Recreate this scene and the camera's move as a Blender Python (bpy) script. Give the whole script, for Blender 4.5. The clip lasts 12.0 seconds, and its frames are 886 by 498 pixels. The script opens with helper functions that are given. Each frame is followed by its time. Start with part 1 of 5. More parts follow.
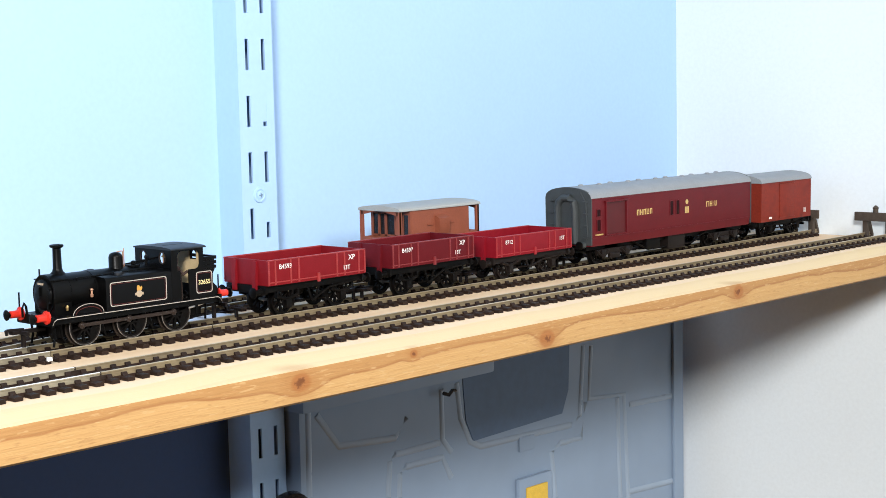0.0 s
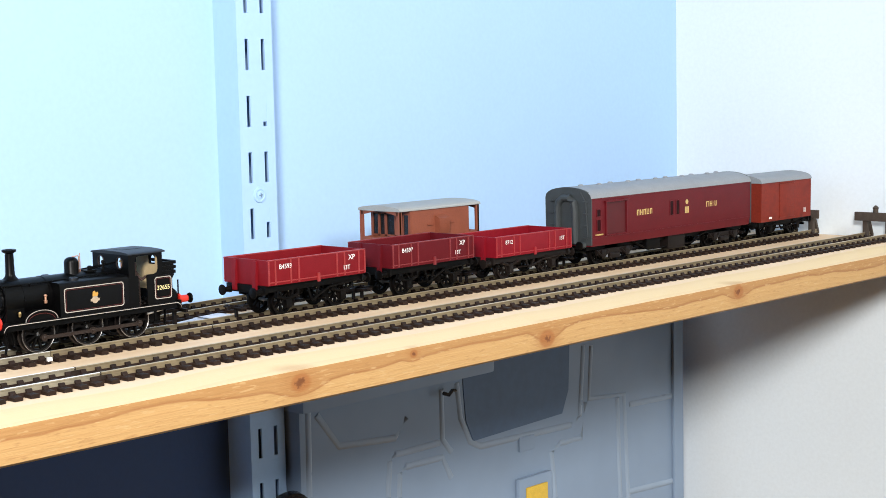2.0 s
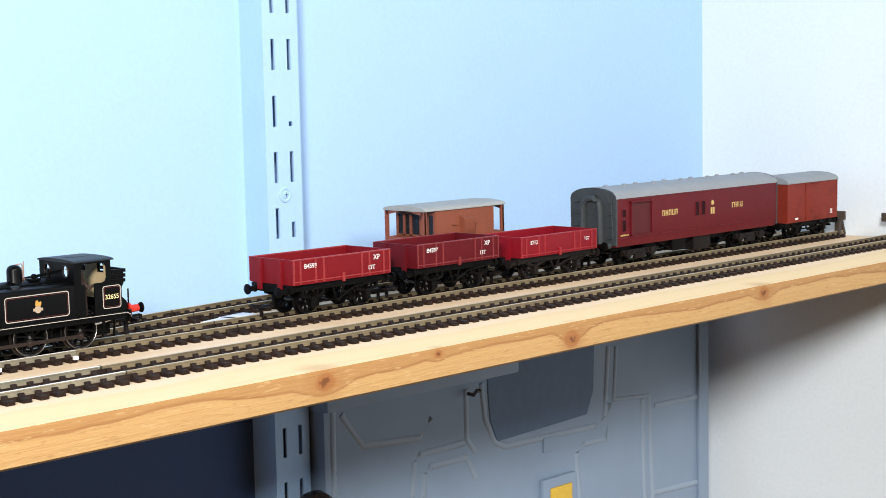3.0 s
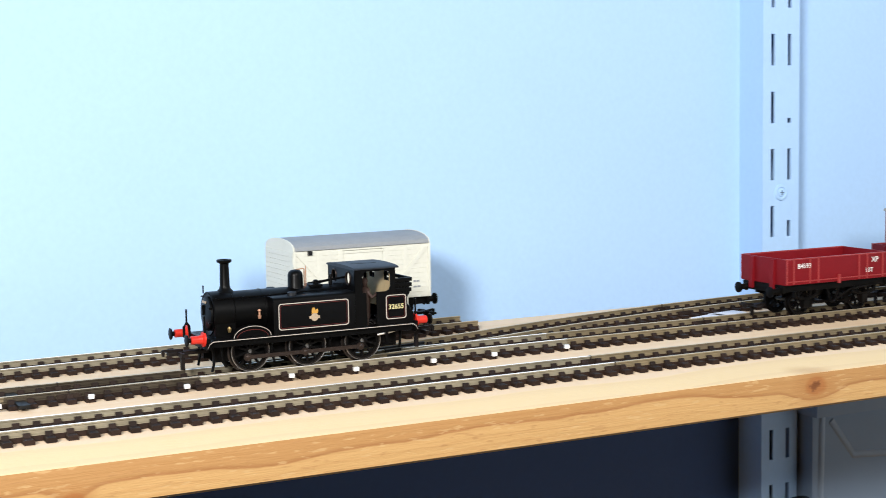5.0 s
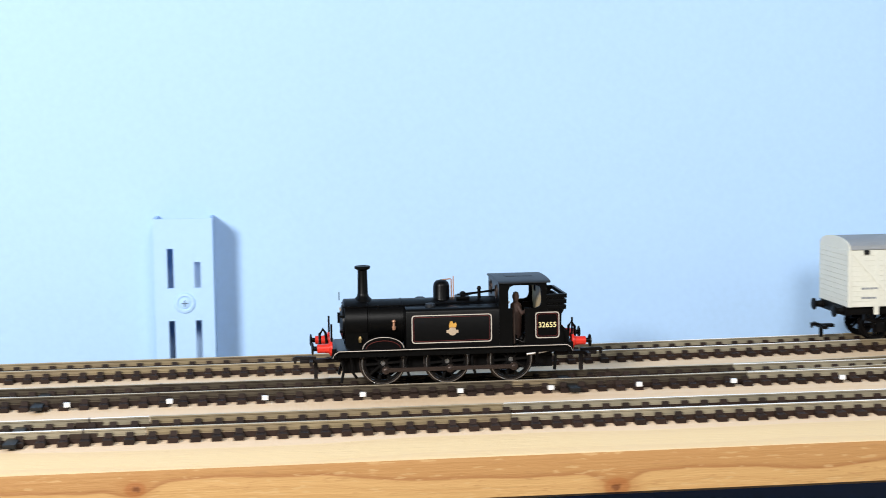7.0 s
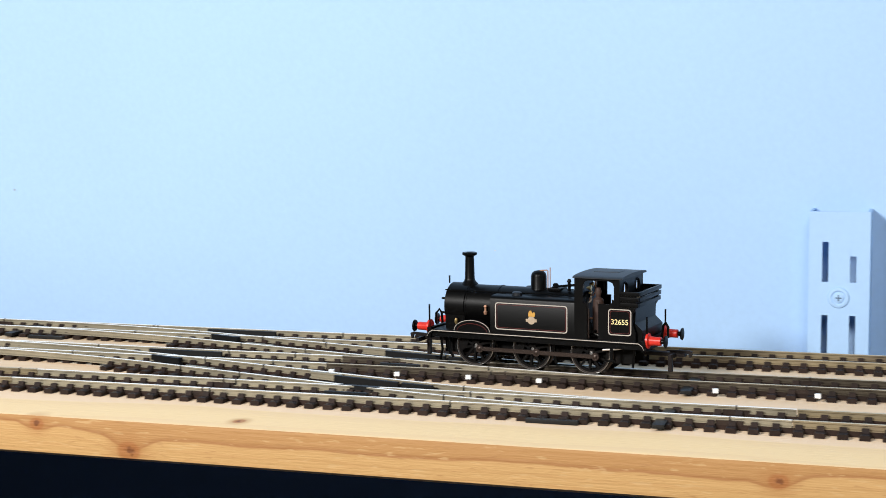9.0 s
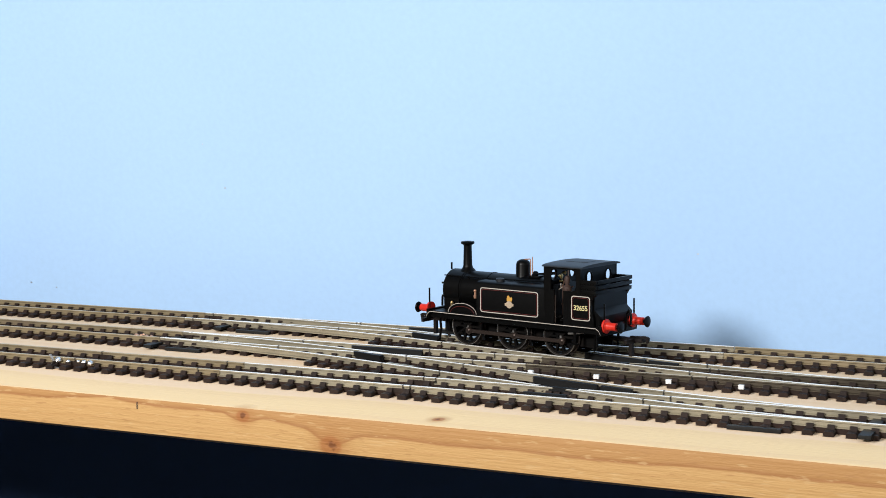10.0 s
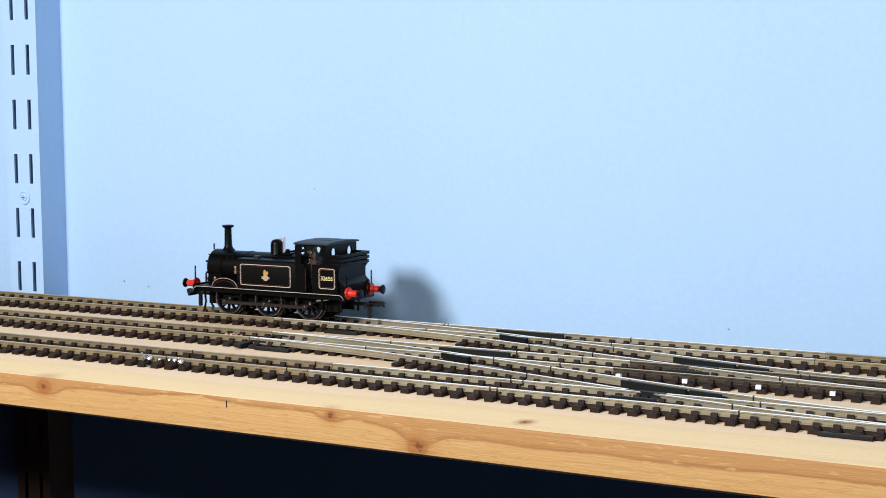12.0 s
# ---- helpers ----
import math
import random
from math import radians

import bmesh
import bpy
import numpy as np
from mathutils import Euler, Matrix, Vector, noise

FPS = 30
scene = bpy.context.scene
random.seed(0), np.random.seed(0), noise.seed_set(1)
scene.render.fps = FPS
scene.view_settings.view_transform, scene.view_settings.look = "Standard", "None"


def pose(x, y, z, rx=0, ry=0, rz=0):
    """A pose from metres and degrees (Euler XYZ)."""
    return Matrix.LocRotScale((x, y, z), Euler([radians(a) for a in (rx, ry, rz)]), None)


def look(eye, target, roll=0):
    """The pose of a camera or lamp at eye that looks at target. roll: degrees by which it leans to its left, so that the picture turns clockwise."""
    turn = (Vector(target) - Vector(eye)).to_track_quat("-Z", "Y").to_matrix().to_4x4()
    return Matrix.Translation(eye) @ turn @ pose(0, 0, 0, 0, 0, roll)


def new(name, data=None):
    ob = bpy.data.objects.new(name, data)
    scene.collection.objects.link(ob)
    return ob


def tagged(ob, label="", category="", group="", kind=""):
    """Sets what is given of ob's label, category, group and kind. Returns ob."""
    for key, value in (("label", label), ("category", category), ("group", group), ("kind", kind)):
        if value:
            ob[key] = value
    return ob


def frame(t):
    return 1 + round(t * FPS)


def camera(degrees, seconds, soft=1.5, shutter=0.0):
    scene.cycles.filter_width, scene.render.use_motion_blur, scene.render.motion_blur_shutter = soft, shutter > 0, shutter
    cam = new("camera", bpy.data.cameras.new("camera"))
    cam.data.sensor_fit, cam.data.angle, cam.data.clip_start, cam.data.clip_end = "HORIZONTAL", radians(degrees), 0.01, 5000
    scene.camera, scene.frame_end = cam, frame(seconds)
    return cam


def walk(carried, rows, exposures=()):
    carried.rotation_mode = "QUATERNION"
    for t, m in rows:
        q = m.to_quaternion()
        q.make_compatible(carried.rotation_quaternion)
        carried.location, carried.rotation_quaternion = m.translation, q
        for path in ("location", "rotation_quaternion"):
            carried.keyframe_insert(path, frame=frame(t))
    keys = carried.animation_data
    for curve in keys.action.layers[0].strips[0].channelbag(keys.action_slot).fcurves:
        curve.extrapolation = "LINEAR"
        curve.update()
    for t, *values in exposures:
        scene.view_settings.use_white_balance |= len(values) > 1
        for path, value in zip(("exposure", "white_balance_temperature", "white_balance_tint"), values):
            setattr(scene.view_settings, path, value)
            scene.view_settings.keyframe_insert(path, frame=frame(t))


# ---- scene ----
# A model railway on a pine shelf, 1:76 scale. x runs along the shelf, y towards the wall, z up; the shelf's top is z = 0.
cam = camera(32.25, 12.0, soft=0.85, shutter=0.2)
EYE = (0, 0, 0.1107)


def pan(pitch, roll, yaw):
    return pose(*EYE, pitch, roll, yaw)


PATH = [
    (0.0, pan(83.955, 1.227, -46.574)), (2.3, pan(83.955, 1.227, -46.574)), (2.5, pan(83.957, 1.22, -46.55)),
    (2.7, pan(83.962, 1.205, -46.50)), (4.3, pan(84.080, 1.12, -33.874)), (4.5, pan(84.11, 1.05, -31.971)),
    (5.0, pan(84.16, 0.97, -27.272)), (5.5, pan(84.18, 0.92, -22.518)), (6.0, pan(84.21, 0.88, -17.031)),
    (6.5, pan(84.20, 0.84, -12.706)), (7.0, pan(84.22, 0.763, -6.717)), (7.2, pan(84.204, 0.72, -3.814)),
    (8.8, pan(84.13, 0.49, 15.36)), (9.0, pan(84.13, 0.48, 17.56)), (9.5, pan(84.196, 0.455, 21.992)),
    (10.0, pan(84.235, 0.410, 25.106)), (10.5, pan(84.266, 0.356, 28.254)), (10.7, pan(84.32, 0.31, 28.42)),
    (11.0, pan(84.334, 0.306, 28.425)), (12.0, pan(84.334, 0.306, 28.425))]
EXPOSURES = [(0.0, 0.56), (2.7, 0.53), (4.5, 0.38), (6.0, 0.04), (7.2, -0.03), (9.0, -0.26), (12.0, -0.34)]
walk(cam, PATH, EXPOSURES)

# ---- light: a work lamp beside the camera and a weaker one further along ----
room = bpy.data.worlds.new("room")
room.use_nodes = True
room.node_tree.nodes["Background"].inputs[0].default_value = (0.8, 0.9, 1.0, 1)
room.node_tree.nodes["Background"].inputs[1].default_value = 0.003
scene.world = room


def lamp(name, eye, target, size, watts, colour):
    data = bpy.data.lights.new(name, "AREA")
    data.shape, data.size, data.energy, data.color = "DISK", size, watts, colour
    ob = new(name, data)
    ob.matrix_world = look(eye, target)
    return ob


lamp("work_lamp", (-0.63, -0.46, 0.53), (0.0, 0.65, 0.05), 0.25, 21.6, (1.0, 0.985, 0.965))
lamp("second_lamp", (0.22, -0.85, 0.85), (0.5, 0.65, 0.1), 0.5, 12.0, (1.0, 0.985, 0.965))


# ---- materials ----
def mat(name, base, rough=0.5, metal=0.0, scale=300.0, vary=0.15, bump=0.1, fine=8.0, rand=0.0, coat=0.0, tint=None, spec=0.35):
    """A paint, plastic or metal: colour varied at two scales, with fine relief."""
    m = bpy.data.materials.new(name)
    m.use_nodes = True
    n, l = m.node_tree.nodes, m.node_tree.links
    b = n["Principled BSDF"]
    b.inputs["Roughness"].default_value, b.inputs["Metallic"].default_value = rough, metal
    b.inputs["Coat Weight"].default_value = coat
    b.inputs["Specular IOR Level"].default_value = spec
    co = n.new("ShaderNodeTexCoord")
    big, small = n.new("ShaderNodeTexNoise"), n.new("ShaderNodeTexNoise")
    big.inputs["Scale"].default_value, small.inputs["Scale"].default_value = scale, scale * fine
    big.inputs["Detail"].default_value = 4
    add = n.new("ShaderNodeMath")
    add.operation = "ADD"
    ramp = n.new("ShaderNodeMapRange")
    ramp.inputs["From Min"].default_value, ramp.inputs["From Max"].default_value = 0.6, 1.4
    ramp.inputs["To Min"].default_value, ramp.inputs["To Max"].default_value = 1 - vary, 1 + vary
    mul = n.new("ShaderNodeVectorMath")
    mul.operation = "SCALE"
    mul.inputs[0].default_value = base
    for t in (big, small):
        l.new(co.outputs["Object"], t.inputs["Vector"])
    l.new(big.outputs["Fac"], add.inputs[0])
    l.new(small.outputs["Fac"], add.inputs[1])
    l.new(add.outputs[0], ramp.inputs["Value"])
    last = ramp.outputs["Result"]
    if rand:
        info, rr, mm = n.new("ShaderNodeObjectInfo"), n.new("ShaderNodeMapRange"), n.new("ShaderNodeMath")
        rr.inputs["To Min"].default_value, rr.inputs["To Max"].default_value = 1 - rand, 1 + rand
        mm.operation = "MULTIPLY"
        l.new(info.outputs["Random"], rr.inputs["Value"])
        l.new(rr.outputs["Result"], mm.inputs[0])
        l.new(last, mm.inputs[1])
        last = mm.outputs[0]
    l.new(last, mul.inputs["Scale"])
    out = mul.outputs[0]
    if tint:
        mix = n.new("ShaderNodeMix")
        mix.data_type = "RGBA"
        mix.inputs["B"].default_value = (*tint, 1)
        tr = n.new("ShaderNodeMapRange")
        tr.inputs["From Min"].default_value, tr.inputs["From Max"].default_value = 0.5, 0.72
        l.new(big.outputs["Fac"], tr.inputs["Value"])
        l.new(tr.outputs["Result"], mix.inputs["Factor"])
        l.new(out, mix.inputs["A"])
        out = mix.outputs["Result"]
    l.new(out, b.inputs["Base Color"])
    rv = n.new("ShaderNodeMapRange")
    rv.inputs["To Min"].default_value, rv.inputs["To Max"].default_value = max(rough - 0.08, 0.02), min(rough + 0.08, 1)
    l.new(small.outputs["Fac"], rv.inputs["Value"])
    l.new(rv.outputs["Result"], b.inputs["Roughness"])
    if bump:
        bp = n.new("ShaderNodeBump")
        bp.inputs["Strength"].default_value, bp.inputs["Distance"].default_value = bump, 0.0003
        l.new(small.outputs["Fac"], bp.inputs["Height"])
        l.new(bp.outputs["Normal"], b.inputs["Normal"])
    return m


def pine(name, knots, face):
    """Pine with knots at (x, y, z, radius) in metres. The sawn face shows a smooth warm band of late wood over paler,
    rougher wood, parted by a wavy dark ring; the planed top has a yellower band of sapwood along its front. The light
    falling on the top is put into its paler colour, and the face is toned darker for the same reason."""
    m = bpy.data.materials.new(name)
    m.use_nodes = True
    n, l = m.node_tree.nodes, m.node_tree.links
    b = n["Principled BSDF"]
    b.inputs["Roughness"].default_value = 0.6
    b.inputs["Specular IOR Level"].default_value = 0.25

    def math_node(op, *args):
        q = n.new("ShaderNodeMath")
        q.operation = op
        for k, val in enumerate(args):
            if isinstance(val, (int, float)):
                q.inputs[k].default_value = val
            else:
                l.new(val, q.inputs[k])
        return q.outputs[0]

    def step(value, a, c, low=0.0, high=1.0):
        q = n.new("ShaderNodeMapRange")
        q.interpolation_type = "SMOOTHSTEP"
        for key, val in (("From Min", a), ("From Max", c), ("To Min", low), ("To Max", high)):
            q.inputs[key].default_value = val
        l.new(value, q.inputs["Value"])
        return q.outputs["Result"]

    co = n.new("ShaderNodeTexCoord").outputs["Object"]

    def stretched(sx, sy, sz, detail=3.0):
        mp, t = n.new("ShaderNodeMapping"), n.new("ShaderNodeTexNoise")
        mp.inputs["Scale"].default_value = (sx, sy, sz)
        t.inputs["Scale"].default_value, t.inputs["Detail"].default_value = 1.0, detail
        l.new(co, mp.inputs["Vector"])
        l.new(mp.outputs["Vector"], t.inputs["Vector"])
        return t.outputs["Fac"]

    slow = stretched(7, 4, 4, 2)
    wavy = stretched(38, 30, 60, 4)
    fibre = stretched(30, 1300, 1300, 4)
    blot = stretched(25, 60, 60, 3)
    fleck = stretched(400, 400, 500, 3)
    speck = stretched(170, 500, 900, 2)
    sep = n.new("ShaderNodeSeparateXYZ")
    l.new(co, sep.inputs[0])
    push = spots = hearts = halos = None
    for x, y, z, r in knots:
        vm = n.new("ShaderNodeVectorMath")
        vm.operation = "SUBTRACT"
        l.new(co, vm.inputs[0])
        vm.inputs[1].default_value = (x, y, z)
        sc = n.new("ShaderNodeVectorMath")
        sc.operation = "MULTIPLY"
        l.new(vm.outputs[0], sc.inputs[0])
        sc.inputs[1].default_value = (0.75, 0.6, 1.0)
        ln = n.new("ShaderNodeVectorMath")
        ln.operation = "LENGTH"
        l.new(sc.outputs[0], ln.inputs[0])
        dist = ln.outputs["Value"]
        rough_dist = math_node("ADD", dist, math_node("MULTIPLY", math_node("SUBTRACT", blot, 0.5), r * 0.9))
        flecked = math_node("ADD", dist, math_node("MULTIPLY", math_node("SUBTRACT", fleck, 0.5), r * 1.4))
        found = (step(dist, r * 3.2, 0.0, 0.0, r * 1.3), step(rough_dist, r * 1.2, r * 0.75), step(flecked, r * 0.5, r * 0.15), step(rough_dist, r * 2.6, r * 0.9))
        if push is None:
            push, spots, hearts, halos = found
        else:
            push = math_node("ADD", push, found[0])
            spots, hearts, halos = (math_node("MAXIMUM", p, q) for p, q in zip((spots, hearts, halos), found[1:]))
    layers = []
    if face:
        # darker than the top, as the face is less lit; painted into the tones
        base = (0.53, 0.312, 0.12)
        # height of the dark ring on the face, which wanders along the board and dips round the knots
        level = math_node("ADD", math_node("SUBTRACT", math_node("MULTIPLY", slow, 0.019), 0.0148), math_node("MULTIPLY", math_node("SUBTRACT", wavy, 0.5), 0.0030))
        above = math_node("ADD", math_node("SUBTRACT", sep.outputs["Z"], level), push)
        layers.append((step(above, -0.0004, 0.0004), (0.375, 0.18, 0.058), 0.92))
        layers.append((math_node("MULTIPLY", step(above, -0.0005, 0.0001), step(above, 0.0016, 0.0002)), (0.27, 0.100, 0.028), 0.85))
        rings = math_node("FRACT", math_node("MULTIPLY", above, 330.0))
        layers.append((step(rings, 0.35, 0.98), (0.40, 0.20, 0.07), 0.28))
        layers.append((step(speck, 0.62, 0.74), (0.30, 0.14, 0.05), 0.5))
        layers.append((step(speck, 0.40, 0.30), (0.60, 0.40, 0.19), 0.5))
    else:
        # paler than the face: bright light and gloss on the top are in this colour
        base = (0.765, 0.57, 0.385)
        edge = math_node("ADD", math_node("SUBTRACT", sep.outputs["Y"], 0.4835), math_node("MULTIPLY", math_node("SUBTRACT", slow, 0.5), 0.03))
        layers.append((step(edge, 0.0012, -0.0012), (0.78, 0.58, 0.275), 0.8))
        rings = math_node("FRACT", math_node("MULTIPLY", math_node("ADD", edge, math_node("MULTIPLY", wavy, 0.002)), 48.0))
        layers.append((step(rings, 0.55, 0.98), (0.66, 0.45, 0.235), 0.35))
    layers += [(blot, (0.40, 0.21, 0.08) if face else (0.70, 0.51, 0.32), 0.28), (fibre, (0.545, 0.33, 0.135) if face else (0.80, 0.62, 0.43), 0.32),
               (halos, (0.36, 0.16, 0.05), 0.45), (spots, (0.32, 0.11, 0.03), 0.7), (hearts, (0.13, 0.04, 0.012), 0.8)]
    col = None
    for fac, tone, amount in layers:
        mix = n.new("ShaderNodeMix")
        mix.data_type = "RGBA"
        l.new(math_node("MULTIPLY", fac, amount), mix.inputs["Factor"])
        if col is None:
            mix.inputs["A"].default_value = (*base, 1)
        else:
            l.new(col, mix.inputs["A"])
        mix.inputs["B"].default_value = (*tone, 1)
        col = mix.outputs["Result"]
    l.new(col, b.inputs["Base Color"])
    bp = n.new("ShaderNodeBump")
    bp.inputs["Strength"].default_value, bp.inputs["Distance"].default_value = 0.35, 0.0005
    l.new(math_node("ADD", fibre, speck), bp.inputs["Height"])
    l.new(bp.outputs["Normal"], b.inputs["Normal"])
    return m


KNOTS = [(0.3965, 0.4569, -0.0055, 0.0045), (0.5505, 0.4569, -0.0085, 0.004), (0.715, 0.4569, -0.0045, 0.004), (0.1067, 0.4569, -0.0115, 0.003),
         (-0.294, 0.4569, -0.0030, 0.0022), (-0.258, 0.4569, -0.0105, 0.0035), (-0.0405, 0.4569, -0.0060, 0.0026), (-0.221, 0.4661, 0.0, 0.0016),
         (0.461, 0.4569, -0.003, 0.002), (-0.43, 0.4569, -0.004, 0.003)]
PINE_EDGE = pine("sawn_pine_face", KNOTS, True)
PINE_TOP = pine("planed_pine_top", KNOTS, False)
WALL_BLUE = mat("pale_blue_wall_paint", (0.402, 0.595, 0.862), 0.75, scale=6, vary=0.04, bump=0.25, fine=60)
WALL_WHITE = mat("white_wall_paint", (0.75, 0.815, 0.85), 0.75, scale=6, vary=0.04, bump=0.25, fine=60)
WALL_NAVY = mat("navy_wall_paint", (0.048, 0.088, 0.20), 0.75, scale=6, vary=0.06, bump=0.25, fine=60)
# dark tones for the unseen room surfaces, which hold back bounced light
WALL_DIM = mat("dim_room_wall", (0.035, 0.035, 0.038), 0.8, scale=6, vary=0.05)
FLOOR_DIM = mat("dim_room_floor", (0.025, 0.022, 0.02), 0.95, scale=20, vary=0.2, bump=0.4)
UPRIGHT_WHITE = mat("pale_blue_painted_steel", (0.402, 0.595, 0.862), 0.6, scale=40, vary=0.03, spec=0.15)
BROWN_SHADE = mat("dark_brown_shade", (0.035, 0.020, 0.014), 0.5, scale=40, vary=0.1)
SCREW_STEEL = mat("zinc_screw", (0.6, 0.62, 0.65), 0.35, 0.8)
DARK = mat("dark_hollow", (0.02, 0.02, 0.025), 0.9)
SLEEPER = mat("sleeper_plastic", (0.019, 0.010, 0.007), 0.6, scale=400, vary=0.3, rand=0.3, spec=0.2)
RAIL_SIDE = mat("tarnished_rail", (0.30, 0.24, 0.148), 0.45, 0.5, scale=25, vary=0.2, bump=0.0, fine=3, tint=(0.20, 0.155, 0.105))
RAIL_HEAD = mat("worn_rail_head", (0.55, 0.47, 0.34), 0.5, 0.4, scale=25, vary=0.2, bump=0.0, fine=3)
POINT_SIDE = mat("nickel_rail_side", (0.34, 0.30, 0.22), 0.42, 0.5, scale=25, vary=0.2, bump=0.0, fine=3)
RAIL_DARK = mat("dark_rail_side", (0.075, 0.060, 0.042), 0.45, 0.4, scale=25, vary=0.3, bump=0.0, fine=3)
# nickel rail heads coloured near white, so lamp glints are in the paint
POINT_HEAD = mat("glint_white_rail_head", (0.95, 0.93, 0.88), 0.42, 0.2, scale=25, vary=0.1, bump=0.0, fine=3)
FROG_BLACK = mat("black_frog_plastic", (0.007, 0.007, 0.007), 0.5, spec=0.25)
SILVER = mat("solder_silver", (0.75, 0.75, 0.74), 0.25, 0.9)
PIN_WHITE = mat("white_nylon", (0.85, 0.85, 0.84), 0.4)
LOCO_BLACK = mat("satin_black_paint", (0.0018, 0.0018, 0.0019), 0.36, scale=250, vary=0.2, bump=0.05, spec=0.12)
# lighter, bluer black: the cab roof's sheen is mixed into the colour
LOCO_TOP = mat("sheen_black_paint", (0.011, 0.013, 0.017), 0.48, scale=250, vary=0.2, bump=0.05, spec=0.35)
RED = mat("buffer_red", (0.58, 0.028, 0.016), 0.35)
LINE_CREAM = mat("cream_lining", (0.46, 0.41, 0.36), 0.5)
LINE_RED = mat("red_lining", (0.085, 0.010, 0.008), 0.5)
GOLD = mat("gold_transfer", (0.50, 0.27, 0.055), 0.45)
GOLD_PALE = mat("pale_gold_letters", (0.56, 0.40, 0.14), 0.45)
EMBLEM_GREY = mat("emblem_grey", (0.40, 0.31, 0.22), 0.5)
LETTER_CREAM = mat("pale_yellow_letters", (0.80, 0.70, 0.35), 0.5)
LETTER_WHITE = mat("white_letters", (0.82, 0.80, 0.78), 0.5)
STEEL = mat("bright_steel", (0.50, 0.48, 0.46), 0.30, 0.9)
RIM = mat("wheel_rim_steel", (0.05, 0.042, 0.038), 0.33, 0.9)
ROD = mat("rod_steel", (0.055, 0.040, 0.034), 0.36, 0.7)
COPPER = mat("copper_pipe", (0.72, 0.40, 0.26), 0.35, 0.7)
BRASS = mat("brass_fitting", (0.75, 0.52, 0.22), 0.3, 0.9)
CAB_INNER = mat("cab_cream", (0.50, 0.38, 0.21), 0.6)
WAGON_RED = mat("bauxite_red_plastic", (0.17, 0.006, 0.010), 0.45, scale=200, vary=0.15, spec=0.16)
WAGON_RED_BRIGHT = mat("bright_red_plastic", (0.20, 0.006, 0.013), 0.42, scale=200, vary=0.15, spec=0.18)
WAGON_RED_DARK = mat("dark_crimson_plastic", (0.100, 0.0055, 0.009), 0.5, scale=200, vary=0.15, spec=0.14)
# lighter copies of the wagon reds: edge highlights painted on rims and straps
WAGON_EDGES = {"bauxite_red_plastic": mat("highlit_red_edges", (0.29, 0.03, 0.03), 0.4, scale=400, vary=0.25), "bright_red_plastic": mat("highlit_bright_red_edges", (0.29, 0.02, 0.024), 0.4, scale=400, vary=0.25),
               "dark_crimson_plastic": mat("highlit_crimson_edges", (0.19, 0.022, 0.024), 0.4, scale=400, vary=0.25)}
COACH_MAROON = mat("coach_maroon", (0.108, 0.007, 0.011), 0.45, scale=150, vary=0.15, spec=0.2)
VAN_RED = mat("van_bauxite", (0.20, 0.023, 0.012), 0.55, scale=90, vary=0.25, tint=(0.115, 0.015, 0.010), spec=0.2)
BRAKE_BROWN = mat("brake_van_brown", (0.24, 0.070, 0.038), 0.5, scale=150, vary=0.12)
ROOF_GREY = mat("grey_roof_paint", (0.25, 0.265, 0.28), 0.55, scale=120, vary=0.1)
ROOF_PALE = mat("pale_grey_roof", (0.34, 0.345, 0.33), 0.55, scale=120, vary=0.1)
END_GREY = mat("dark_grey_end", (0.040, 0.046, 0.048), 0.55, scale=150, vary=0.2)
CHASSIS = mat("chassis_black", (0.0022, 0.002, 0.002), 0.5, scale=200, vary=0.3, tint=(0.006, 0.004, 0.003), spec=0.10)
CHASSIS_WORN = mat("worn_brown_chassis", (0.0085, 0.0055, 0.0046), 0.55, scale=200, vary=0.3, spec=0.2)
VAN_WHITE = mat("off_white_van_paint", (0.65, 0.645, 0.565), 0.5, scale=120, vary=0.05)
STOP_WOOD = mat("dark_stained_wood", (0.06, 0.045, 0.035), 0.7, scale=300, vary=0.3)
TUB = mat("clouded_plastic", (0.215, 0.285, 0.385), 0.32, scale=12, vary=0.06, bump=0.0, fine=3)
# case plastic lightened so the ribs carry their highlight in the colour
TUB_RIB = mat("clouded_plastic_highlit", (0.25, 0.315, 0.40), 0.3, scale=12, vary=0.06, bump=0.0, fine=3)
TUB_DARK = mat("dark_blue_fill", (0.08, 0.13, 0.215), 0.5, scale=20, vary=0.1)
YELLOW = mat("yellow_plastic", (0.65, 0.42, 0.05), 0.45)
PAPER = mat("white_paper", (0.75, 0.76, 0.82), 0.7)
BLACK_PLASTIC = mat("black_plastic", (0.012, 0.012, 0.013), 0.25)
WINDOW_DARK = mat("dark_maroon_window", (0.016, 0.002, 0.003), 0.5, spec=0.1)
# coach maroon darkened to carry the shade of the door's recess
DOOR_SHADE = mat("shaded_maroon", (0.075, 0.005, 0.007), 0.55, scale=150, vary=0.15)
FIGURE = mat("figure_paint", (0.05, 0.028, 0.022), 0.6)

MM = 0.001


# ---- mesh helpers (bmesh in millimetres) ----
def box(bm, x0, x1, y0, y1, z0, z1, bevel=0.0):
    vs = [bm.verts.new((x, y, z)) for x in (x0, x1) for y in (y0, y1) for z in (z0, z1)]
    fs = [bm.faces.new([vs[i] for i in q]) for q in ((0, 1, 3, 2), (4, 6, 7, 5), (0, 4, 5, 1), (2, 3, 7, 6), (0, 2, 6, 4), (1, 5, 7, 3))]
    if bevel:
        es = list({e for f in fs for e in f.edges})
        bmesh.ops.bevel(bm, geom=es, offset=bevel, segments=2, affect="EDGES", profile=0.7)
    return vs


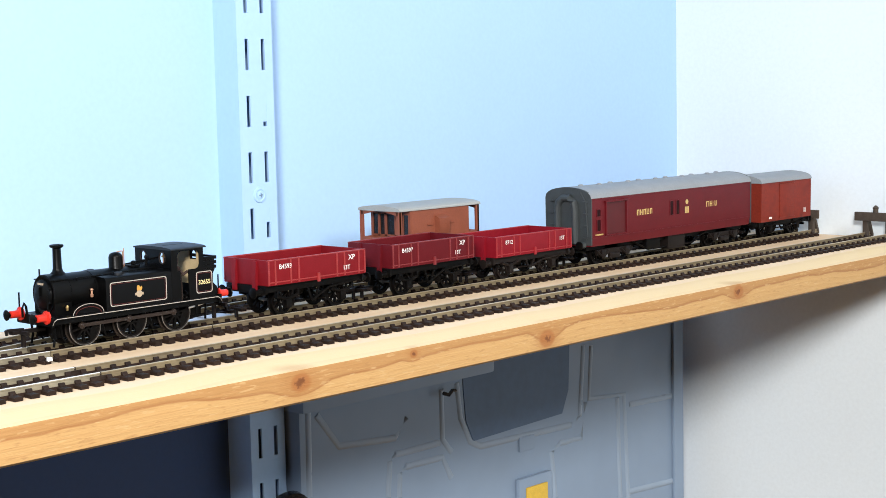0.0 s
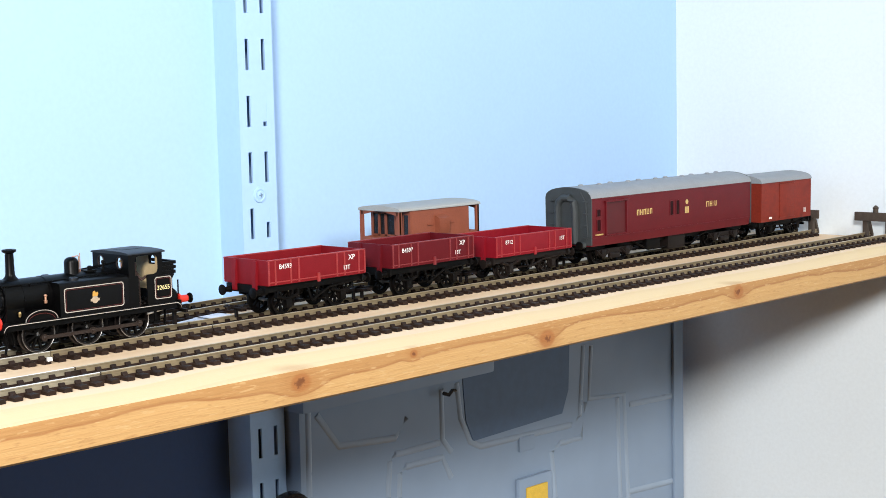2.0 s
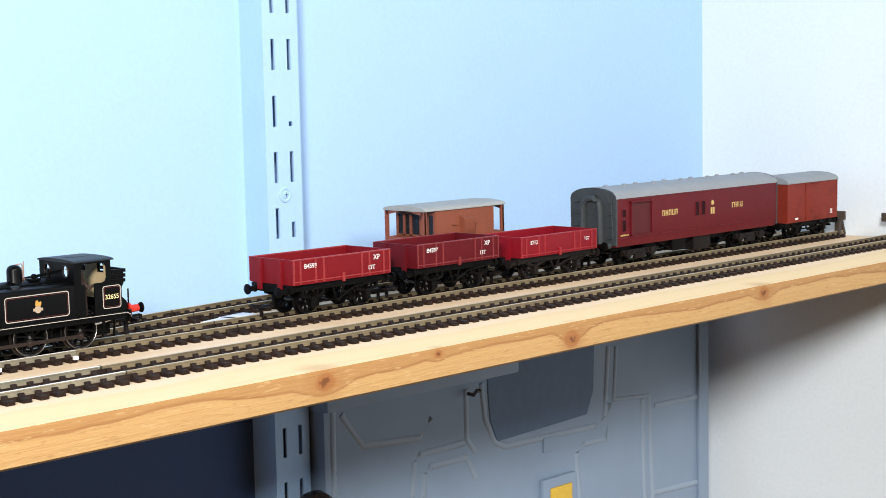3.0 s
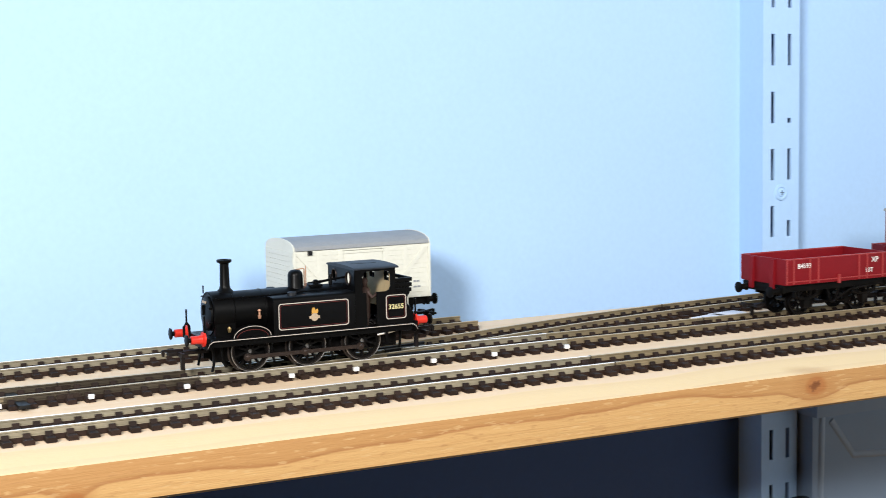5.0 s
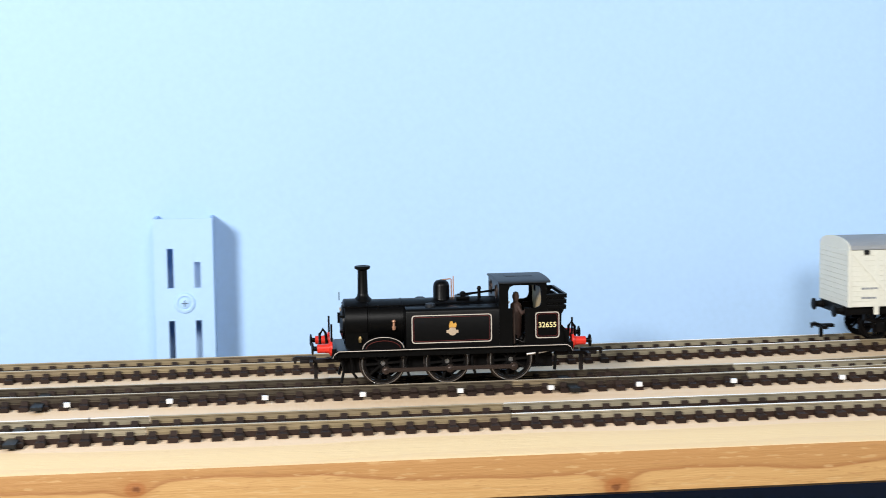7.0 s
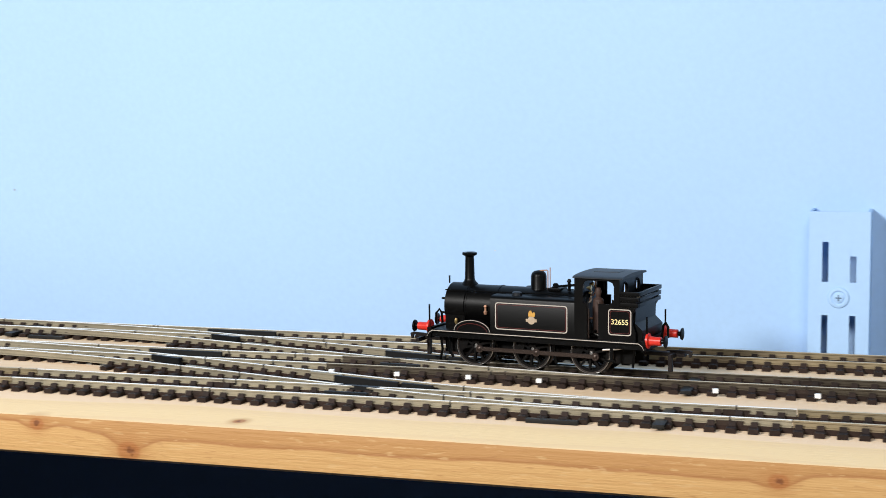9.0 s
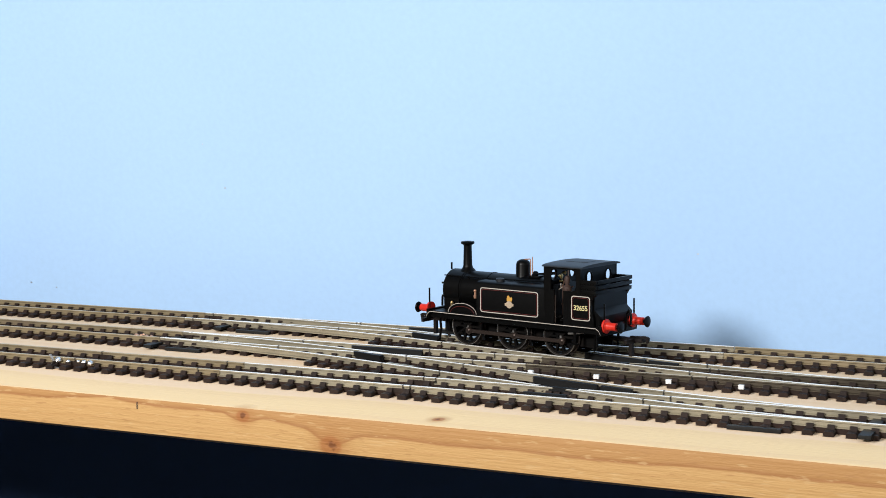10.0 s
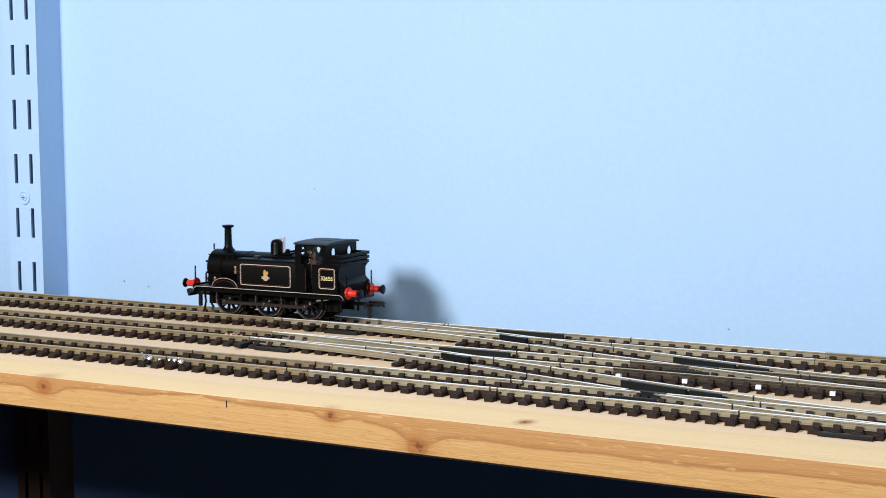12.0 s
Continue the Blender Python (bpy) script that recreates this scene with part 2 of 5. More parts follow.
def prism(bm, outline, axis, a, b):
    """Extrudes an outline of (u, v) along axis from a to b: x gives (y, z), y gives (x, z), z gives (x, y)."""
    def at(u, v, w):
        return {"x": (w, u, v), "y": (u, w, v), "z": (u, v, w)}[axis]
    r0 = [bm.verts.new(at(u, v, a)) for u, v in outline]
    r1 = [bm.verts.new(at(u, v, b)) for u, v in outline]
    k = len(outline)
    bm.faces.new(r0)
    bm.faces.new(r1[::-1])
    for i in range(k):
        bm.faces.new((r0[i], r1[i], r1[(i + 1) % k], r0[(i + 1) % k]))


def lathe(bm, rings, centre, axis="z", seg=20):
    """Turns (height, radius) rings about an axis through centre."""
    def at(h, r, a):
        c, s = r * math.cos(a), r * math.sin(a)
        d = {"z": (c, s, h), "y": (c, h, s), "x": (h, c, s)}[axis]
        return tuple(p + q for p, q in zip(centre, d))
    loops = [[bm.verts.new(at(h, max(r, 1e-4), 2 * math.pi * i / seg)) for i in range(seg)] for h, r in rings]
    for p, q in zip(loops, loops[1:]):
        for i in range(seg):
            bm.faces.new((p[i], p[(i + 1) % seg], q[(i + 1) % seg], q[i]))
    if tuple(rings[0]) != tuple(rings[-1]):
        bm.faces.new(loops[0][::-1])
        bm.faces.new(loops[-1])


def tube(bm, pts, r, seg=6):
    """A round bar along points."""
    pts = [Vector(p) for p in pts]
    loops = []
    for i, p in enumerate(pts):
        d = (pts[min(i + 1, len(pts) - 1)] - pts[max(i - 1, 0)]).normalized()
        u = d.orthogonal().normalized()
        w = d.cross(u)
        if loops and (loops[-1][0].co - pts[i - 1]).dot(u) < 0:
            u, w = -u, -w
        loops.append([bm.verts.new(p + r * (math.cos(2 * math.pi * k / seg) * u + math.sin(2 * math.pi * k / seg) * w)) for k in range(seg)])
    for p, q in zip(loops, loops[1:]):
        for i in range(seg):
            bm.faces.new((p[i], p[(i + 1) % seg], q[(i + 1) % seg], q[i]))
    bm.faces.new(loops[0][::-1])
    bm.faces.new(loops[-1])


def finish(bm, smooth=True):
    bmesh.ops.recalc_face_normals(bm, faces=bm.faces)
    bmesh.ops.scale(bm, vec=(MM, MM, MM), verts=bm.verts)
    me = bpy.data.meshes.new("mesh")
    bm.to_mesh(me)
    bm.free()
    if smooth:
        for p in me.polygons:
            p.use_smooth = True
        me.set_sharp_from_angle(angle=radians(35))
    return me


def part(name, bm, material, parent=None, label="", m=None):
    me = finish(bm)
    me.materials.append(material)
    ob = new(name, me)
    if parent:
        ob.parent = parent
    if m is not None:
        ob.matrix_basis = m
    return tagged(ob, label)


def piece(name, me, parent, m):
    ob = new(name, me)
    ob.parent = parent
    ob.matrix_basis = m
    return ob


def thing(name, label, category, m=None, group="", kind=""):
    ob = new(name)
    ob.empty_display_size = 0.01
    if m is not None:
        ob.matrix_basis = m
    return tagged(ob, label, category, group, kind)


def shape(*calls):
    bm = bmesh.new()
    for f, *a in calls:
        f(bm, *a)
    return bm


def lettering(name, words, size, parent, x, y, z, material, label=""):
    """Words standing on the side that faces -y, their middle at (x, z), in millimetres."""
    cu = bpy.data.curves.new("words", "FONT")
    cu.body, cu.size, cu.align_x, cu.align_y, cu.extrude, cu.offset = words, size * MM, "CENTER", "CENTER", 0.00003, 0.00002
    tmp = new("words", cu)
    me = bpy.data.meshes.new_from_object(tmp.evaluated_get(bpy.context.evaluated_depsgraph_get()))
    bpy.data.objects.remove(tmp)
    me.materials.append(material)
    ob = new(name, me)
    ob.parent = parent
    ob.matrix_basis = pose(x * MM, y * MM, z * MM, 90, 0, 0)
    return tagged(ob, label)


def frame_line(bm, x0, x1, z0, z1, y, w, r=1.0, d=0.06):
    """A lined panel's border: a thin raised frame with cut corners."""
    def ring(k):
        a, b, c, e, q = x0 + k, x1 - k, z0 + k, z1 - k, max(r - k * 0.4, 0.2)
        return [(a + q, c), (b - q, c), (b - q * 0.3, c + q * 0.3), (b, c + q), (b, e - q), (b - q * 0.3, e - q * 0.3), (b - q, e), (a + q, e), (a + q * 0.3, e - q * 0.3), (a, e - q), (a, c + q), (a + q * 0.3, c + q * 0.3)]
    o, i = ring(0), ring(w)
    for depth in (0,):
        vo = [bm.verts.new((u, y - d, v)) for u, v in o]
        vi = [bm.verts.new((u, y - d, v)) for u, v in i]
        wo = [bm.verts.new((u, y, v)) for u, v in o]
        wi = [bm.verts.new((u, y, v)) for u, v in i]
        k = len(o)
        for j in range(k):
            h = (j + 1) % k
            bm.faces.new((vo[j], vo[h], vi[h], vi[j]))
            bm.faces.new((vo[j], wo[j], wo[h], vo[h]))
            bm.faces.new((vi[j], vi[h], wi[h], wi[j]))


# ---- the room ----
SHELF_Y0, SHELF_Y1, SHELF_T, WALL_Y, END_X = 456.9, 645.0, 14.2, 680.0, 978.0
LOW, HIGH, WEST, SOUTH = -1150.0, 1250.0, -2600.0, -2700.0


def setting(name, bm, material, label, category):
    return tagged(part(name, bm, material), label, category, kind="structure")


setting("wall_north", shape((box, WEST, END_X + 100, WALL_Y, WALL_Y + 100, -8, HIGH)), WALL_BLUE, "pale blue painted wall behind the railway shelf", "wall")
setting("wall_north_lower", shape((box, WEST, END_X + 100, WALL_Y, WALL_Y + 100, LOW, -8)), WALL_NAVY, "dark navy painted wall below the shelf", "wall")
setting("wall_east", shape((box, END_X, END_X + 100, SOUTH, WALL_Y, LOW, HIGH)), WALL_WHITE, "white painted end wall of the room", "wall")
# out of view: added to close the room, dark so little light bounces
setting("wall_west", shape((box, WEST - 100, WEST, SOUTH, WALL_Y, LOW, HIGH)), WALL_DIM, "unseen dark wall added to keep stray light low", "wall")
setting("wall_south", shape((box, WEST, END_X, SOUTH - 100, SOUTH, LOW, HIGH)), WALL_DIM, "unseen dark wall added to keep stray light low", "wall")
setting("floor", shape((box, WEST, END_X, SOUTH, WALL_Y, LOW - 50, LOW)), FLOOR_DIM, "unseen dark floor added to keep stray light low", "floor")
setting("ceiling", shape((box, WEST, END_X, SOUTH, WALL_Y, HIGH, HIGH + 50)), WALL_DIM, "unseen dark ceiling added to keep stray light low", "ceiling")


for x, z, r in ((-576.5, 6.6, 0.7), (-445.5, 62.5, 0.6), (-218.3, 3.0, 0.7), (-190.5, 37.2, 0.5), (-558.9, 4.6, 0.5), (-459.1, 85.4, 0.4)):
    part("paint_chip", shape((lathe, [(WALL_Y + 0.1, r), (WALL_Y - 0.05, r * 0.8)], (x, 0, z), "y", 7)), SCREW_STEEL, bpy.data.objects["wall_north"], "tiny chip in the paint")


def shelf_board():
    bm = bmesh.new()
    r = 1.6
    y0, y1, t = SHELF_Y0, SHELF_Y1, SHELF_T
    prism(bm, [(y0 + r, 0), (y1, 0), (y1, -t), (y0 + 1.6, -t), (y0, -t + 1.1), (y0, -r), (y0 + 0.25 * r, -0.25 * r)], "x", -1500, END_X - 0.5)
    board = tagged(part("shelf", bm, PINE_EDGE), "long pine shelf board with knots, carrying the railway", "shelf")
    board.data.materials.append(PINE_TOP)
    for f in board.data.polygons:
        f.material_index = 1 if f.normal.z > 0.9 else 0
    return board


main_board = shelf_board()
part("staple", shape((box, -340.1, -339.6, SHELF_Y0 - 0.12, SHELF_Y0 + 0.5, -4.2, -1.6)), DARK, main_board, "dark staple in the board's edge")
# unseen board added below: carries the case, bounces warm light onto the end wall
low = part("shelf", shape((box, 300, END_X - 0.5, 457, 679, -350, -332, 1.0)), PINE_EDGE)
tagged(low, "unseen lower pine board, added to carry the case and bounce warm light", "shelf")


def upright(xc, z_top, z_bottom, slot0, screws, label, plugs=(), dark_below=False):
    """A twin-slot steel upright: a channel whose face has two rows of slots, with screws between."""
    y, w, depth, pitch, sl, sw, half = 660.0, 12.5, 20.0, 31.1, 17.0, 2.6, 5.7
    base = thing("shelf_upright", label, "shelf upright", group="shelf uprights")
    bm = bmesh.new()
    t = 1.2
    for a, b in ((-w, -half - sw / 2), (-half + sw / 2, half - sw / 2), (half + sw / 2, w)):
        box(bm, xc + a, xc + b, y, y + t, z_bottom, z_top)
    for side in (-half, half):
        k = math.floor((z_bottom - slot0) / pitch) - 1
        z = z_bottom
        while z < z_top:
            s0 = slot0 + k * pitch
            s1 = s0 + sl
            if s0 > z:
                box(bm, xc + side - sw / 2, xc + side + sw / 2, y, y + t, z, min(s0, z_top))
            z = max(z, s1)
            k += 1
    box(bm, xc - w, xc - w + t, y + t, y + depth, z_bottom, z_top)
    box(bm, xc + w - t, xc + w, y + t, y + depth, z_bottom, z_top)
    channel = part("channel", bm, UPRIGHT_WHITE, base)
    # shade under the shelf is put into the channel's colour as dark brown
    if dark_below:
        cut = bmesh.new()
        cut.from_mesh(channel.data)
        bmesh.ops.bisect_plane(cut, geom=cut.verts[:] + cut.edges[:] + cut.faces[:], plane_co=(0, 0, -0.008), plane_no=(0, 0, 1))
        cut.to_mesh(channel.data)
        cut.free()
        channel.data.materials.append(BROWN_SHADE)
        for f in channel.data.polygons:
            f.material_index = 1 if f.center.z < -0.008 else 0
    for za, zb in plugs:
        part("slot_plug", shape((box, xc + half - sw / 2, xc + half + sw / 2, y + 0.1, y + t, za, zb)), UPRIGHT_WHITE, base, "paint-filled part of a slot")
    for zs in screws:
        part("screw_boss", shape((lathe, [(y + 0.2, 4.6), (y - 0.7, 4.2), (y - 0.9, 3.2), (y - 0.4, 2.6)], (xc, 0, zs), "y", 20)), UPRIGHT_WHITE, base)
        part("screw", shape((lathe, [(y, 2.3), (y - 0.8, 2.2), (y - 1.2, 1.2)], (xc, 0, zs), "y", 14)), UPRIGHT_WHITE, base)
        # no recess is cut: proud dark bars paint its shade
        part("screw_recess", shape((box, xc - 1.3, xc + 1.3, y - 1.3, y - 1.0, zs - 0.25, zs + 0.25), (box, xc - 0.25, xc + 0.25, y - 1.3, y - 1.0, zs - 1.3, zs - 0.25), (box, xc - 0.25, xc + 0.25, y - 1.3, y - 1.0, zs + 0.25, zs + 1.3)), TUB_DARK, base, "dark cross painted for the recess's shade")
    return base


upright(547.1, 900, -331, 28.8, (53,), "pale blue slotted steel shelf upright screwed to the wall", ((93.6, 108), (37.5, 45.8)))
upright(-34.9, 59.2, -331, 29.4, (22.9,), "short pale blue slotted steel upright ending above the shelf", ((40.5, 46.4),))
upright(-631.6, 900, -331, 0.2, (54.5,), "pale blue slotted steel shelf upright, under-shelf shade coloured dark brown", (), True)

# ---- tracks ----
FRONT, MID, BACK = 506.3, 565.0, 620.0
RAIL_TOP = 4.3


def s_curve(x, x_right, x_left, y_right, y_left, bend=127.0):
    """The middle line of a crossover: two curves with a straight between."""
    u, k = min(max((x_right - x) / (x_right - x_left), 0), 1), bend / (x_right - x_left)
    g = u * u / (2 * k) if u < k else (1 - k) - (1 - u) ** 2 / (2 * k) if u > 1 - k else u - k / 2
    return y_right + (y_left - y_right) * g / (1 - k)


def smooth_line(x, knots):
    """A smooth curve through (x, y) knots, level at its ends."""
    xs, ys = [k[0] for k in knots], [k[1] for k in knots]
    if x <= xs[0]:
        return ys[0]
    if x >= xs[-1]:
        return ys[-1]
    i = max(j for j in range(len(xs)) if xs[j] <= x)

    def slope(j):
        return 0.0 if j in (0, len(xs) - 1) else (ys[j + 1] - ys[j - 1]) / (xs[j + 1] - xs[j - 1])
    h = xs[i + 1] - xs[i]
    t = (x - xs[i]) / h
    return ((2 * t ** 3 - 3 * t * t + 1) * ys[i] + (t ** 3 - 2 * t * t + t) * h * slope(i) + (3 * t * t - 2 * t ** 3) * ys[i + 1] + (t ** 3 - t * t) * h * slope(i + 1))


CROSS_R, CROSS_L = -63.0, -417.0


def loco_line(x):
    return s_curve(x, CROSS_R, CROSS_L, MID, BACK)


def front_cross(x):
    return s_curve(x, CROSS_R, CROSS_L, FRONT, MID)


BRANCH = [(60, 565), (130, 565.3), (200, 568), (250, 573), (300, 582), (350, 595), (400, 606), (450, 613.5), (500, 618), (560, 620)]
SIDING = [(-120, 620), (0, 620.3), (100, 622.5), (200, 626.5), (270, 630), (340, 633)]


def branch_line(x):
    return smooth_line(x, BRANCH)


def siding_line(x):
    return smooth_line(x, SIDING)


WEB = [(-1.25, 0), (1.25, 0), (1.25, 2.3), (1.0, 2.6), (-1.0, 2.6), (-1.25, 2.3)]


def rail(bm, line, x0, x1, side, drop=0.0, step=8.0, height=2.6, prof=None, base_z=None):
    """A bullhead rail swept along a line of y over x; side is its offset from the middle."""
    z0 = RAIL_TOP - height - drop if base_z is None else base_z
    prof = prof or [(-1.15, 0), (1.15, 0), (1.15, 0.45), (0.35, 0.75), (0.35, 1.75), (0.62, 2.0), (0.62, 2.5), (0.5, 2.6), (-0.5, 2.6), (-0.62, 2.5), (-0.62, 2.0), (-0.35, 1.75), (-0.35, 0.75), (-1.15, 0.45)]
    n = max(2, int(abs(x1 - x0) / step) + 1)
    loops = []
    for i in range(n + 1):
        x = x0 + (x1 - x0) * i / n
        y = line(x)
        d = (line(x + 0.5) - line(x - 0.5))
        ln = math.hypot(1, d)
        nx, ny = -d / ln, 1 / ln
        loops.append([bm.verts.new((x + (side + u) * nx, y + (side + u) * ny, z0 + v * height / 2.6)) for u, v in prof])
    k = len(prof)
    for p, q in zip(loops, loops[1:]):
        for i in range(k):
            bm.faces.new((p[i], q[i], q[(i + 1) % k], p[(i + 1) % k]))
    bm.faces.new(loops[0])
    bm.faces.new(loops[-1][::-1])


def sleeper_mesh():
    bm = bmesh.new()
    prism(bm, [(-1.75, 0), (1.75, 0), (1.75, 1.3), (1.35, 1.7), (-1.35, 1.7), (-1.75, 1.3)], "y", -15.0, 15.0)
    for s in (-8.8, 8.8):
        for d in (-1.75, 1.75):
            prism(bm, [(s + d - 0.9, 1.65), (s + d + 0.9, 1.65), (s + d + (0.6 if d < 0 else 0.0), 3.1), (s + d - (0.6 if d > 0 else 0.0), 3.1)], "x", -1.2, 1.2)
    me = finish(bm, smooth=False)
    me.materials.append(SLEEPER)
    return me


SLEEPER_MESH = sleeper_mesh()


def joiner(bm, line, x, side):
    y = line(x) + side
    box(bm, x - 4.5, x + 4.5, y - 1.35, y + 1.35, RAIL_TOP - 2.7, RAIL_TOP - 1.2)
    box(bm, x - 0.22, x + 0.22, y - 0.8, y + 0.8, RAIL_TOP - 2.2, RAIL_TOP + 0.06)


def track(line, x0, x1, label, sleepers=None, skip=(), joints=(), drop=0.0, name="track", phase=0.0, shiny=False, bright=(), dull=()):
    base = thing(name, label, "railway track", group="tracks")
    for s in (-8.8, 8.8):
        marks = sorted({x0, x1, *[c for pair in bright + dull for c in pair]})
        for a, b in zip(marks, marks[1:]):
            mid_x = (a + b) / 2
            glinting = shiny or any(p < mid_x < q for p, q in bright)
            flank = RAIL_DARK if any(p < mid_x < q for p, q in dull) else POINT_SIDE if glinting else RAIL_SIDE
            ob = part("rail", shape((rail, line, a + 0.15, b - 0.15, s, drop)), flank, base)
            ob.data.materials.append(POINT_HEAD if glinting else RAIL_HEAD)
            for f in ob.data.polygons:
                f.material_index = 1 if f.normal.z > 0.6 and f.center.z > (RAIL_TOP - 0.4) * MM else 0
        wa, wb = sleepers or (x0, x1)
        part("webbing", shape((rail, line, wa, wb, s, 0.0, 8.0, 2.05, WEB, 0.0)), SLEEPER, base, "dark plastic sleeper webbing")
    a, b = sleepers or (x0 + 2, x1 - 2)
    x = a + phase
    rng = random.Random(int(abs(x0) * 7 + line(x0)))
    while x < b:
        if not any(p < x < q for p, q in skip):
            turn = math.degrees(math.atan(line(x + 0.5) - line(x - 0.5)))
            piece("sleeper", SLEEPER_MESH, base, pose(x * MM, line(x) * MM, -drop * MM, 0, 0, turn + rng.uniform(-0.6, 0.6)))
        x += 7.0
    for j in joints:
        for s in (-8.8, 8.8):
            part("rail_joiner", shape((joiner, line, j, s)), ROD, base, "steel rail joiner")
    return base


def at_front(x):
    return FRONT


def at_mid(x):
    return MID


def at_back(x):
    return BACK


# bright: stretches whose glint is painted into the rail heads' colour
front_track = track(at_front, -950, 972, "straight model track along the shelf's front edge", joints=(-400, -60, -250, 330), bright=((-330, -40), (80, 330)))
mid_track = track(at_mid, -950, 972, "straight model track through the middle of the shelf", joints=(-395, -152, -40, 130, 430), bright=((-400, -225), (180, 345)), dull=((-225, 180),))
back_track = track(siding_line, -950, 338, "model siding track ending near the wall", joints=(-340, -420), bright=((-425, -160), (70, 250)))
branch_track = track(branch_line, 90, 966, "curved model track branching off towards the wall", sleepers=(282, 964), drop=0.08, joints=(440,))
cross_a = track(front_cross, CROSS_L + 20, CROSS_R - 20, "crossover points joining the front and middle tracks", sleepers=(-312, -168), drop=0.08, shiny=True)
cross_b = track(loco_line, CROSS_L + 20, CROSS_R - 20, "crossover points joining the middle and back tracks", sleepers=(-312, -168), drop=0.08, shiny=True)


CHECK = [(-0.75, 0), (0.75, 0), (0.75, 2.5), (0.5, 2.66), (-0.5, 2.66), (-0.75, 2.5)]


def check_rail(parent, line, x0, x1, side, name="check_rail", label="black plastic check rail"):
    part(name, shape((rail, line, x0, x1, side, -0.1, 6.0, 2.6, CHECK)), FROG_BLACK, parent, label)


def crossing(parent, x, y, turn, length):
    """The black plastic nose where two rails of a set of points meet."""
    bm = bmesh.new()
    prism(bm, [(-length / 2, -0.5), (length / 2, -1.3), (length / 2, 1.3), (-length / 2, 0.5)], "z", RAIL_TOP - 2.4, RAIL_TOP + 0.12)
    part("crossing", bm, FROG_BLACK, parent, "black plastic crossing", pose(x * MM, y * MM, 0, 0, 0, turn))


for par, line, near, far in ((cross_a, front_cross, at_front, at_mid), (cross_b, loco_line, at_mid, at_back)):
    check_rail(par, far, -310, -276.7, 3.6)
    crossing(par, -294.5, far(0) - 11.4, -17, 16)
    check_rail(par, line, -213, -185, 3.5)
    check_rail(par, line, -183.4, -170.6, 3.5)
    check_rail(par, near, -204.5, -188, -3.6)
    crossing(par, -196, near(0) + 8.8, -6, 16)
    # wing rails beside the crossings
    part("wing_rail", shape((rail, line, -276, -262, -6.8, 0.06)), POINT_SIDE, par)
    part("wing_rail", shape((rail, line, -226, -212, 6.6, 0.06)), POINT_SIDE, par)
check_rail(branch_track, branch_line, 262, 290, 3.5)
check_rail(branch_track, at_mid, 262, 288, -3.6)
crossing(branch_track, 276, MID + 9.4, 186, 20)
GAP = shape((box, -0.2, 0.2, -0.75, 0.75, RAIL_TOP - 2.2, RAIL_TOP + 0.05))
GAP_MESH = finish(GAP, smooth=False)
GAP_MESH.materials.append(FROG_BLACK)
for par, line, xs in ((front_track, at_front, (-246, -154.6, -339)), (mid_track, at_mid, (-247, -156.5, -276.8, -338)), (back_track, at_back, (-247.4, -339)), (cross_a, front_cross, (-249, -278, -160)), (cross_b, loco_line, (-245, -278, -160))):
    for x in xs:
        for side in (-8.8, 8.8):
            piece("rail_gap", GAP_MESH, par, pose((x + side * 0.12) * MM, (line(x) + side) * MM, 0))
for par, x, y in ((cross_b, -382, 604.0), (cross_a, -383, 549.0), (front_track, -118, 490.5)):
    part("switch_spring_box", shape((box, x - 9, x + 9, y - 1.1, y + 1.3, 0, 1.5, 0.25)), FROG_BLACK, par, "black plastic spring box beside the sleepers")
for par, y, x, tie in ((cross_a, FRONT, -82, 1), (cross_a, MID, -400, -1), (cross_b, MID, -82, 1), (cross_b, BACK, -400, -1), (branch_track, MID, 112, 1)):
    part("tie_bar", shape((box, x - 2, x + 2, y - 19, y + 12, 1.0, 2.4, 0.2)), FROG_BLACK, par, "black plastic tie bar")

pin_bm = bmesh.new()
box(pin_bm, -1.0, 1.0, -0.8, 0.8, 0, 1.6, 0.2)
box(pin_bm, -0.25, 0.25, -1.1, -0.6, 0.2, 0.9, 0.1)
PIN = finish(pin_bm)
PIN.materials.append(PIN_WHITE)
for px_, py_ in ((-220.2, 549), (-193.6, 550), (-165.2, 551), (-137.5, 551), (-71.5, 548.5), (-35.4, 548.5), (-1.5, 548.6), (33.8, 548.5), (69.6, 549), (103.2, 548.6), (136.6, 549),
                 (172.8, 549), (214.7, 548.4), (241.8, 548), (276.2, 548), (304.4, 548), (339.6, 548)):
    piece("clip", PIN, mid_track, pose(px_ * MM, py_ * MM, 0.0017, 0, 0, (px_ * 7) % 25 - 12))


def solder_joint(x, y):
    base = thing("soldered_joint", "blob of silver solder and bare wire on the rail", "solder joint")
    bm = bmesh.new()
    for dx, dy, r in ((0, 0, 1.5), (6, -1.0, 0.8), (13, 0.3, 1.1), (17, -0.8, 1.3), (10, 0.4, 0.8)):
        lathe(bm, [(-r * 0.7, r * 0.5), (-r * 0.2, r), (r * 0.4, r * 0.8), (r * 0.75, r * 0.3)], (x + dx, y + dy, 3.2), "z", 10)
    part("solder", bm, SILVER, base)
    part("wire", shape((tube, [(x - 3, y - 1.5, 5.5), (x - 1, y - 1.8, 3), (x - 2, y - 2.2, 0.6), (x + 4, y - 4, 0.5)], 0.5)), STEEL, base)


solder_joint(-408, 496)
lump = thing("soldered_joint", "brown flux-stained blob of solder on the middle rail", "solder joint")
bm = bmesh.new()
